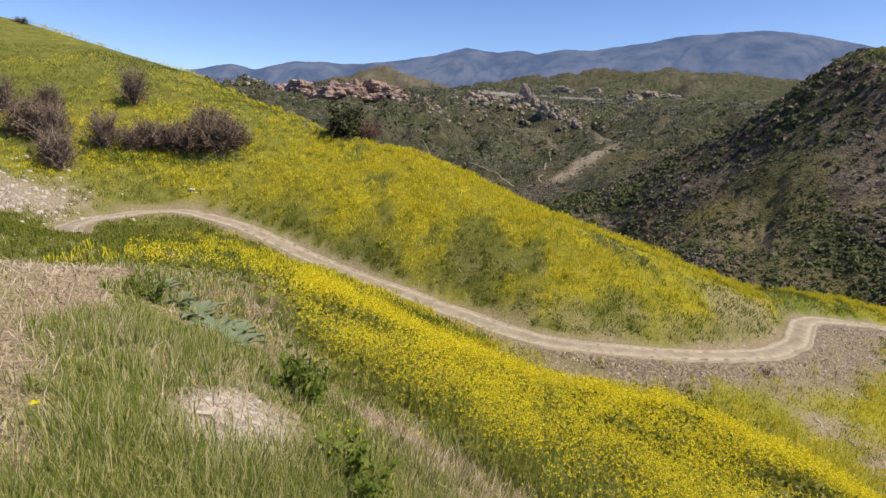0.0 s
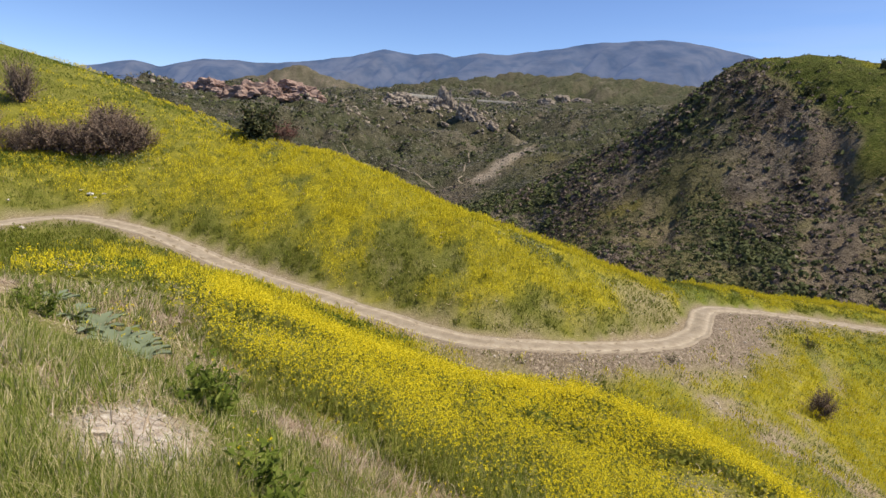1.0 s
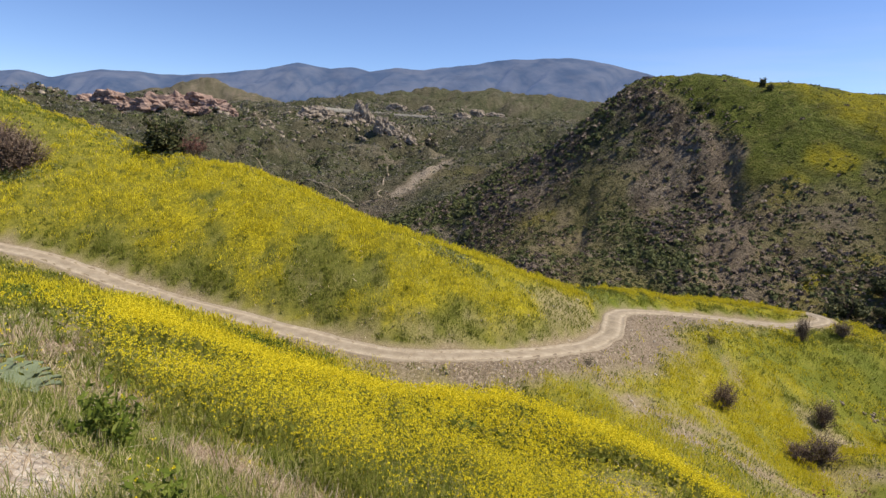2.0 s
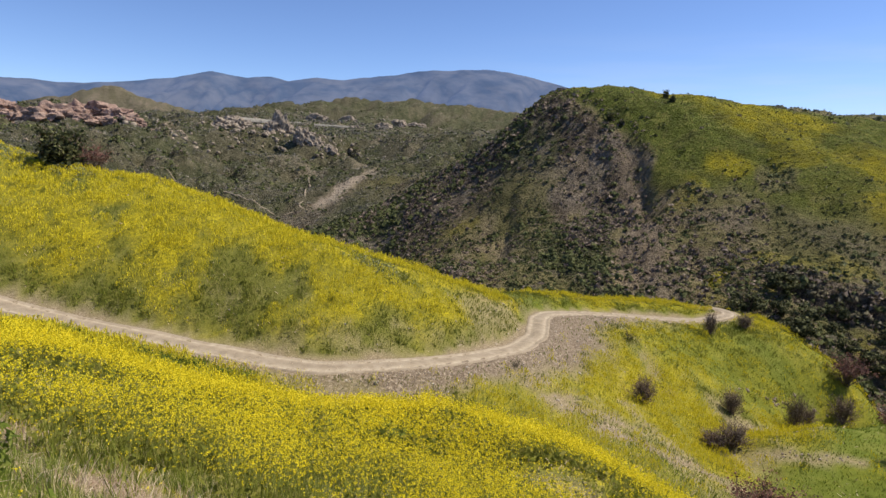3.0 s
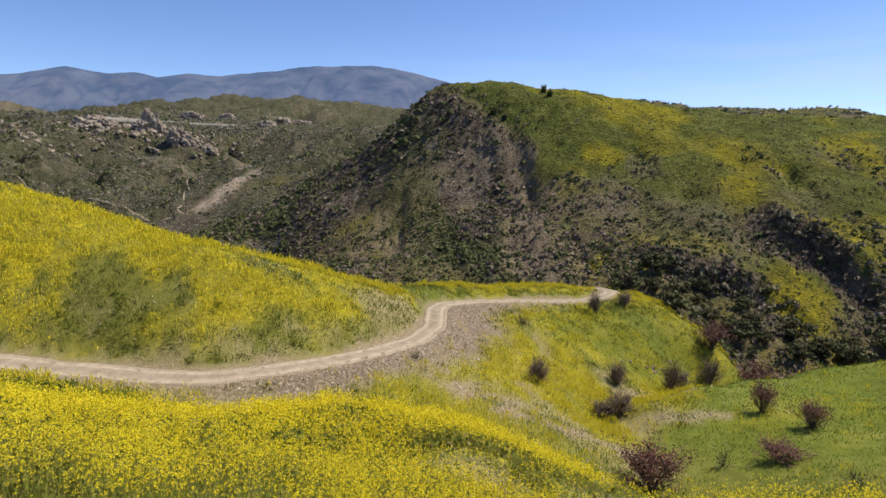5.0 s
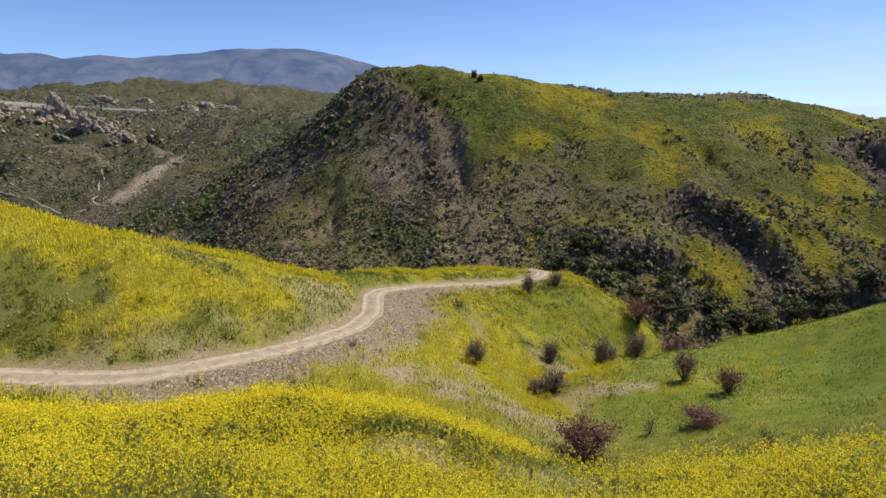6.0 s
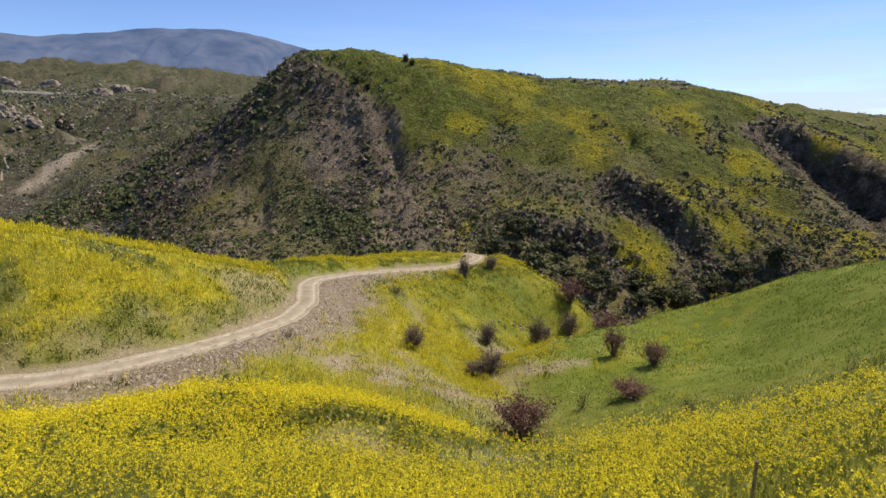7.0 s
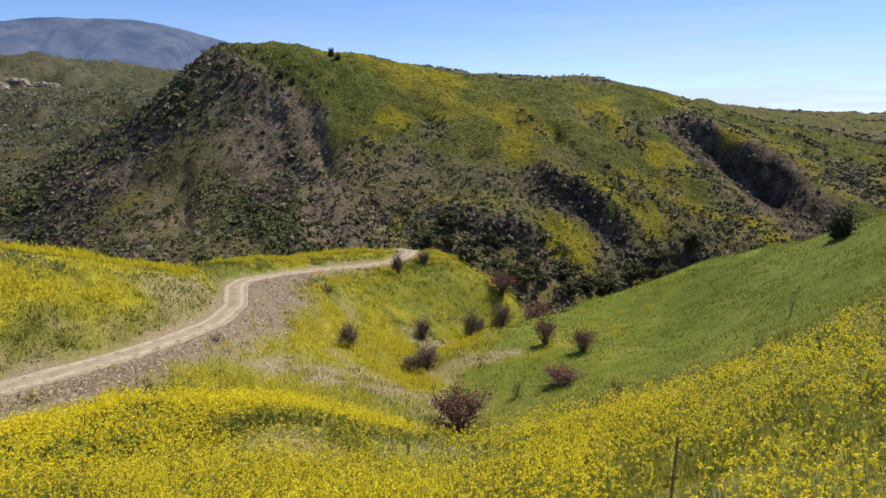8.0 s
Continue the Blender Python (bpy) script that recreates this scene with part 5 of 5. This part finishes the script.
def oak(seed_turns):
    """A round-headed oak about six metres high: trunk, limbs and an uneven crown of leaf clumps."""
    ob = thing("oak_tree", 0, 0, "dark green oak in the shade of the canyon bottom", "tree", "oaks in the canyon", z=0)
    wood, ends = limbs(6, 4, 3.6, 2.2, 0.14)
    trunk = tube(np.array([[0, 0, -0.6], [0.05, 0, 0.6], [0.0, 0.08, 1.4]]), [0.30, 0.24, 0.17], 7)
    part_of(ob, "trunk", *trunk, MAT_TWIG)
    part_of(ob, "framework", wood[0] + [0, 0, 0.7], wood[1], MAT_TWIG, "forking dark limbs")
    lumps = turns(17) * [2.6, 2.6, 1.7] * (0.55 + 0.45 * RNG.rand(17, 1)) + [0, 0, 2.6]
    k = RNG.randint(0, 17, 1300)
    f = turns(1300)
    f[:, 2] = 0.75 * f[:, 2] + 0.2
    c = lumps[k] + f * (0.75 + 0.5 * RNG.rand(17))[k, None] * (0.6 + 0.45 * RNG.rand(1300, 1))
    c[:, 2] = np.maximum(c[:, 2], 0.15)
    face = f + 0.6 * turns(1300)
    part_of(ob, "crown", *flakes(c, 0.13 + 0.16 * RNG.rand(1300), face / np.linalg.norm(face, axis=1)[:, None]), MAT_OAK)
    return ob


OAKS = [oak(i) for i in range(3)]
for k, (x, y) in enumerate(((129.6, 72.3), (135.4, 62.4), (138.2, 55.4), (137.2, 66.8), (162.2, 44.7), (166.2, 37.8), (128.2, 81.3), (152.4, 49.5), (122, 79), (145, 60), (142, 71),
                            (134, 78), (126, 86), (133, 92), (120, 90), (157, 52), (172, 41), (148, 54), (140, 82), (180, 34), (113, 86), (131, 67))):
    g = float(land(np.array([float(x)]), np.array([float(y)]))[0])
    size = 0.6 + 0.65 * RNG.rand()
    copy_thing(OAKS[k % 3], Matrix.Translation((x, y, g - 0.3)) @ Matrix.Rotation(6.28 * RNG.rand(), 4, "Z") @ Matrix.Diagonal((size * 1.15, size * 1.15, size, 1)))
for ob in OAKS + [BUSH_RED, BUSH_BROWN, BUSH_GREY, BUSH_GREEN, BUSH_THIN, BUSH_DEAD]:
    for o in list(ob.children) + [ob]:
        bpy.data.objects.remove(o)


# ---------------------------------------------------------------- rocks, highway, small things
def boulder(name, x, y, size, mat, label, category, group="", sink=0.25):
    """A craggy rock: a ball of facets pushed in and out in layers."""
    bm = bmesh.new()
    bmesh.ops.create_icosphere(bm, subdivisions=4 if size[0] > 2 else 2, radius=1.0)
    off = Vector((x * 0.37, y * 0.21, size[0]))
    for v in bm.verts:
        p = v.co * 1.6 + off
        push = 0.55 * noise.noise(p) + 0.30 * noise.noise(p * 2.3) + 0.16 * noise.noise(p * 5.1)
        v.co *= 1 + push
        v.co.x, v.co.y, v.co.z = v.co.x * size[0], v.co.y * size[1], v.co.z * size[2]
    me = bpy.data.meshes.new(name)
    bm.to_mesh(me)
    bm.free()
    me.materials.append(mat)
    ob = new(name, me)
    ob.location = (x, y, float(land(np.array([float(x)]), np.array([float(y)]))[0]) + size[2] * (0.5 - sink))
    return tagged(ob, label, category, group)


for x, y, w, h in ((-118, 640, 17, 11), (-100, 668, 15, 13), (-82, 676, 17, 10), (-64, 664, 14, 8), (-134, 655, 14, 9), (-52, 690, 10, 6), (-92, 640, 12, 6), (-150, 690, 16, 8), (-175, 720, 17, 9), (-30, 705, 10, 5), (-74, 648, 9, 5), (-205, 760, 16, 8)):
    boulder("rock_outcrop", x, y, (w, w * 0.7, h), MAT_PINK, "weathered pink sandstone outcrop above the valley brush", "rock", "pink outcrops")
for x, y, w, h in ((103, 742, 13, 17), (112, 752, 10, 11), (123, 695, 10, 13), (131, 690, 8, 8), (152, 681, 9, 6), (140, 700, 7, 6), (92, 735, 9, 8), (63, 890, 20, 13), (82, 880, 17, 12), (98, 900, 18, 12), (44, 870, 16, 9), (24, 820, 14, 8), (60, 800, 12, 6), (240, 1180, 22, 13), (330, 1290, 24, 13), (455, 1310, 20, 14), (520, 1360, 24, 10), (270, 1010, 12, 9), (340, 1060, 16, 8), (420, 1080, 14, 6)):
    boulder("rock_outcrop", x, y, (w * 0.95, w * 0.7, h * 1.05), MAT_PALE, "pale sandstone crag standing out of dark brush", "rock", "pale crags", 0.42)


def ribbon(points, half, lift, count=90):
    """A strip laid over the land along points."""
    line = spline(points, count)
    tan = np.gradient(line, axis=0)
    tan /= np.linalg.norm(tan, axis=1)[:, None]
    u = np.linspace(-1, 1, 7)
    x = line[:, 0:1] - tan[:, 1:2] * u * half
    y = line[:, 1:2] + tan[:, 0:1] * u * half
    z = land(x, y)
    z = 0.6 * z + 0.4 * z.max(axis=1)[:, None] + 0.5 * lift - 0.3 * np.abs(u)[None, :] ** 6
    return np.stack([x, y, z], -1).reshape(-1, 3), grid_faces(count, 7)


tagged(new("path", mesh_of("path", *ribbon([(72, 403), (70, 410), (77, 428), (88, 480), (101, 533), (104, 555), (117, 594)], 0.65, 0.3), MAT_DIRT, True)), "pale dirt path winding through the valley", "dirt road", kind="structure")
tagged(new("path", mesh_of("path", *ribbon([(-30, 470), (5, 459), (31, 428), (53, 406), (68, 402)], 0.6, 0.2), MAT_DIRT, True)), "graded dirt path along the valley side", "dirt road", kind="structure")


def highway():
    """A road on a concrete-faced embankment far up the valley."""
    n = Nodes("worn_concrete")
    concrete = n.done(n.ramp(n.noise(0.3, 6), (0.3, (0.16, 0.15, 0.135)), (0.7, (0.34, 0.32, 0.28))), 0.9)
    line = spline([(60, 930), (120, 985), (200, 1012), (300, 1022), (390, 1015), (470, 985)], 60)
    z = 2.2 + np.convolve(np.pad(land(line[:, 0], line[:, 1]), 12, mode="edge"), np.ones(25) / 25, "valid")
    tan = np.gradient(line, axis=0)
    tan /= np.linalg.norm(tan, axis=1)[:, None]
    prof = [(-5, -5), (-5, 0.9), (-4.6, 0.9), (-4.6, 0.0), (4.6, 0.0), (4.6, 0.9), (5, 0.9), (5, -5)]
    v = np.stack([np.stack([line[:, 0] + tan[:, 1] * o, line[:, 1] - tan[:, 0] * o, z + h], 1) for o, h in prof], 1)
    ob = tagged(new("highway"), "concrete highway with a low barrier crossing the far valley", "highway", kind="structure")
    for name, a, b in (("barrier", 0, 4), ("deck", 3, 5), ("barrier", 4, 8)):
        part_of(ob, name, v[:, a:b].reshape(-1, 3), grid_faces(60, b - a), concrete)


highway()


def chips(x, y, size):
    """Angular stones, each a crooked box lying on the land."""
    box = np.array([(-1, -1, -0.7), (1, -0.8, -0.7), (0.9, 1, -0.7), (-1, 0.8, -0.7), (-0.6, -0.5, 0.6), (0.5, -0.7, 0.5), (0.7, 0.5, 0.7), (-0.5, 0.7, 0.4)])
    quad = np.array([(3, 2, 1, 0), (4, 5, 6, 7), (0, 1, 5, 4), (1, 2, 6, 5), (2, 3, 7, 6), (3, 0, 4, 7)])
    n = len(x)
    v = box[None] * size[:, None, None] * (0.6 + 0.8 * RNG.rand(n, 8, 3))
    a = RNG.rand(n) * 6.28
    c, s = np.cos(a)[:, None], np.sin(a)[:, None]
    v = np.stack([v[..., 0] * c - v[..., 1] * s, v[..., 0] * s + v[..., 1] * c, v[..., 2]], -1) + on_land(x, y)[:, None, :]
    return v.reshape(-1, 3), (quad[None] + 8 * np.arange(n)[:, None, None]).reshape(-1, 4)


def cloud(count, cx, cy, wide, deep, turn=0.0):
    """Places strewn round a centre, stretched along a direction."""
    u, v, a = wide * RNG.randn(count), deep * RNG.randn(count), radians(turn)
    return cx + u * math.cos(a) - v * math.sin(a), cy + u * math.sin(a) + v * math.cos(a)


def stones():
    """Loose stones along the track, on the fill, on the rubble slope, under the nose and among the far crags."""
    x, y = sector(16000, 20, 62, 44, -45, 1.0)
    d, side, idx = nearest(ROAD_LINE, x, y)
    b = cover(x, y)[2]
    keep = (RNG.rand(len(x)) < 0.25 * b + 0.004) & (d > 1.2)
    x, y = x[keep][:1500], y[keep][:1500]
    size = 0.02 + 0.09 * RNG.rand(len(x)) ** 3
    rubble, patch = cloud(620, -29.5, 37, 2.6, 4.0), cloud(90, -1.5, 3.8, 0.35, 0.5)
    rows = [chips(x, y, size), chips(*rubble, 0.04 + 0.19 * RNG.rand(620) ** 3), chips(*patch, 0.008 + 0.022 * RNG.rand(90) ** 2)]
    stuff("stones", *join(*rows), MAT_STONE, "pale angular stones strewn beside the track", "stones")
    ledge = join(chips(*cloud(60, 46.0, 29.9, 2.6, 0.5, -14), 0.05 + 0.15 * RNG.rand(60) ** 2), chips(*cloud(40, 31.4, 18.8, 1.5, 0.3, -42), 0.03 + 0.07 * RNG.rand(40) ** 2))
    stuff("ledge_stones", *ledge, MAT_PALE, "grey stones breaking out of the gully sides", "stones")
    crags = [chips(*cloud(n, cx, cy, w, h, a), 0.7 + 2.6 * RNG.rand(n) ** 3) for n, cx, cy, w, h, a in ((420, 115, 725, 45, 22, -35), (380, -95, 665, 65, 20, 5), (260, 40, 790, 50, 40, 0), (420, 330, 1240, 160, 90, 10), (200, 170, 980, 90, 30, 10))]
    stuff("crag_stones", *join(*crags), MAT_PALE, "pale rocks scattered through the brush round the crags", "stones")


def leafy_patch(name, spots, mat, label):
    """Low, broad-leaved plants crowding a few spots."""
    pieces = []
    for cx, cy, wide, deep, turn, count in spots:
        x, y = cloud(count, cx, cy, wide, deep, turn)
        k = np.repeat(np.arange(count), 14)
        tall = 0.18 + 0.35 * RNG.rand(count)
        c = on_land(x, y)[k] + turns(len(k)) * [0.22, 0.22, 0.0] + np.stack([0 * k, 0 * k, tall[k] * RNG.rand(len(k))], 1)
        pieces.append(flakes(c, 0.028 + 0.03 * RNG.rand(len(k)), long=1.7))
    stuff(name, *join(*pieces), mat, label, "weeds")


leafy_patch("silver_weeds", [(-12.6, 59.6, 3.0, 0.9, -55, 330), (-8.4, 55.3, 1.4, 0.6, -40, 150), (11.4, 36.2, 1.0, 0.5, -10, 60), (-20.4, 51.2, 1.6, 0.5, 10, 120)], MAT_PALEWEED, "pale grey-green broad-leaved weeds on the brow of the hill")
leafy_patch("dark_weeds", [(0.5, 27.7, 1.4, 0.4, -25, 110), (-5.0, 30.6, 2.2, 0.5, -30, 130), (-8.4, 32.6, 1.2, 0.5, -30, 60), (4.0, 10.9, 0.7, 0.25, -30, 60), (-10.5, 27.0, 2.0, 1.0, -50, 90), (-27.5, 49.0, 2.6, 0.5, 20, 170), (-21.5, 50.8, 1.6, 0.4, 20, 80)], MAT_WEED, "dark green leafy weeds at the field's upper edge")
stones()


def height_at(x, y):
    return float(land(np.array([float(x)]), np.array([float(y)]))[0])


def stake(x, y, tall):
    """A weathered wooden stake with a split, bevelled top."""
    n = Nodes("weathered_wood")
    wood = n.done(n.ramp(n.noise(28, 6), (0.3, (0.12, 0.085, 0.055)), (0.7, (0.34, 0.27, 0.19))), 0.9)
    bm = bmesh.new()
    bmesh.ops.create_cube(bm, size=1.0)
    bmesh.ops.subdivide_edges(bm, edges=[e for e in bm.edges if abs(e.verts[0].co.z - e.verts[1].co.z) > 0.5], cuts=6)
    for v in bm.verts:
        lean = 0.03 * (v.co.z + 0.5)
        v.co = Vector((v.co.x * 0.021 + 0.004 * noise.noise(v.co * 5) + lean * 0.2, v.co.y * 0.018 + 0.004 * noise.noise(v.co * 6), (v.co.z + 0.5) * (tall + 0.25) - 0.25 + (0.012 if v.co.x > 0 and v.co.z > 0.4 else 0)))
    bmesh.ops.bevel(bm, geom=bm.edges[:], offset=0.003, segments=1, affect="EDGES")
    me = bpy.data.meshes.new("stake")
    bm.to_mesh(me)
    bm.free()
    me.materials.append(wood)
    ob = new("stake", me)
    ob.location = (x, y, height_at(x, y))
    tagged(ob, "weathered brown wooden stake standing in the mustard", "stake")


stake(3.95, 1.0, 0.75)


def thistle(x, y, size, turn):
    """A clump of long, lobed, silvery thistle leaves arching from one root."""
    ob = thing("thistle", x, y, "silver-green thistle clump with broad lobed leaves", "plant", "thistles at the field edge")
    for i in range(11):
        a = turn + 6.28 * i / 11 + 0.4 * RNG.rand()
        length = size * (0.7 + 0.5 * RNG.rand())
        t = np.linspace(0, 1, 9)
        rise = 0.75 * length * (t - 0.62 * t ** 2) * (0.7 + 0.6 * RNG.rand())
        spine = np.stack([np.cos(a) * length * t * 0.85, np.sin(a) * length * t * 0.85, rise], 1)
        wide = length * 0.17 * np.sin(np.pi * np.clip(t * 0.9 + 0.08, 0, 1)) * (1 + 0.35 * np.where(np.arange(9) % 2, 1, -1))
        across = np.array([-np.sin(a), np.cos(a), 0])
        v = np.concatenate([spine - across * wide[:, None] + [0, 0, 0.02], spine - [0, 0, 0.015], spine + across * wide[:, None] + [0, 0, 0.02]])
        f = [(j, j + 1, 9 + j + 1, 9 + j) for j in range(8)] + [(9 + j, 9 + j + 1, 18 + j + 1, 18 + j) for j in range(8)]
        part_of(ob, "leaf", v, f, MAT_SILVER, smooth=True)


for x, y, size in ((-4.15, 8.75, 0.42), (-3.75, 8.45, 0.46), (-3.35, 8.1, 0.50), (-3.0, 7.7, 0.52), (-2.75, 7.35, 0.46), (-4.6, 9.1, 0.36)):
    thistle(x, y, size, 6.28 * RNG.rand())


def weed(x, y, tall, label):
    """A clump of upright leafy weeds."""
    ob = thing("weed", x, y, label, "plant", "tall weeds")
    for i in range(9):
        a, out = 6.28 * RNG.rand(), 0.16 * RNG.rand()
        t = np.linspace(0, 1, 6)
        h = tall * (0.6 + 0.5 * RNG.rand())
        p = np.stack([np.cos(a) * (out + 0.14 * t ** 2), np.sin(a) * (out + 0.14 * t ** 2), h * t], 1)
        part_of(ob, "stem", *tube(p, 0.006 * (1 - 0.7 * t), 4), MAT_STEM)
        m = 26
        k = RNG.rand(m) ** 0.8
        c = np.stack([np.interp(k, t, p[:, j]) for j in range(3)], 1) + turns(m) * 0.05
        tagged(part_of(ob, "leaf_spray", *flakes(c, 0.010 + 0.012 * RNG.rand(m), long=2.8), MAT_WEED), kind="stuff")


for x, y, tall in ((-1.4, 5.2, 0.46), (-1.15, 4.95, 0.42), (-1.55, 5.5, 0.36), (-0.62, 3.6, 0.33), (-0.5, 3.35, 0.30), (-4.4, 8.3, 0.42)):
    weed(x, y, tall, "dark green leafy weed at the edge of bare ground")


def poppy(x, y):
    """A single yellow flower low in the grass."""
    ob = thing("flower", x, y, "single bright yellow flower in the short grass", "flower")
    part_of(ob, "stem", *tube(np.array([[0, 0, 0], [0.004, 0, 0.08], [0, 0.003, 0.17]]), [0.003, 0.0025, 0.002], 4), MAT_STEM)
    for i in range(5):
        a = 6.28 * i / 5
        u, w = np.array([math.cos(a), math.sin(a), 0.35]), np.array([-math.sin(a), math.cos(a), 0])
        c = np.array([0, 0, 0.17])
        v = np.array([c, c + u * 0.016 + w * 0.013, c + u * 0.030 + w * 0.007 + [0, 0, 0.004], c + u * 0.030 - w * 0.007 + [0, 0, 0.004], c + u * 0.016 - w * 0.013])
        part_of(ob, "petal", v, [(0, 1, 2), (0, 2, 3), (0, 3, 4)], MAT_PETAL)


poppy(-2.35, 3.05)


def litter(x, y):
    """Crumpled white rubbish by the track: a bag and two scraps."""
    n = Nodes("white_plastic")
    plastic = n.done(n.ramp(n.noise(9, 4), (0.3, (0.55, 0.54, 0.52)), (0.7, (0.80, 0.79, 0.77))), 0.5)
    for dx, dy, w in ((0, 0, 0.26), (-0.75, 0.3, 0.15), (0.45, -0.25, 0.11), (0.9, 0.2, 0.13)):
        ob = boulder("litter", x + dx, y + dy, (w, w * 0.7, w * 0.45), plastic, "crumpled white plastic litter beside the track", "litter", "litter by the track")
    return ob


litter(-20.6, 46.9)


def plank(x, y):
    n = Nodes("bleached_wood")
    wood = n.done(n.ramp(n.noise(18, 6), (0.3, (0.45, 0.38, 0.30)), (0.7, (0.68, 0.62, 0.52))), 0.85)
    bm = bmesh.new()
    bmesh.ops.create_cube(bm, size=1.0)
    bmesh.ops.subdivide_edges(bm, edges=[e for e in bm.edges if abs(e.verts[0].co.x - e.verts[1].co.x) > 0.5], cuts=5)
    for v in bm.verts:
        v.co = Vector((v.co.x * 0.19, v.co.y * 0.035 * (1 + 0.25 * noise.noise(v.co * 4)), v.co.z * 0.014 + 0.01 * noise.noise(v.co * 3)))
    bmesh.ops.bevel(bm, geom=bm.edges[:], offset=0.002, segments=1, affect="EDGES")
    me = bpy.data.meshes.new("splinter")
    bm.to_mesh(me)
    bm.free()
    me.materials.append(wood)
    ob = new("splinter", me)
    ob.matrix_world = Matrix.Translation((x, y, height_at(x, y) + 0.012)) @ Matrix.Rotation(-0.15, 4, "Z")
    tagged(ob, "bleached wood splinter lying on bare chalky soil", "wood scrap")


plank(-1.68, 3.72)
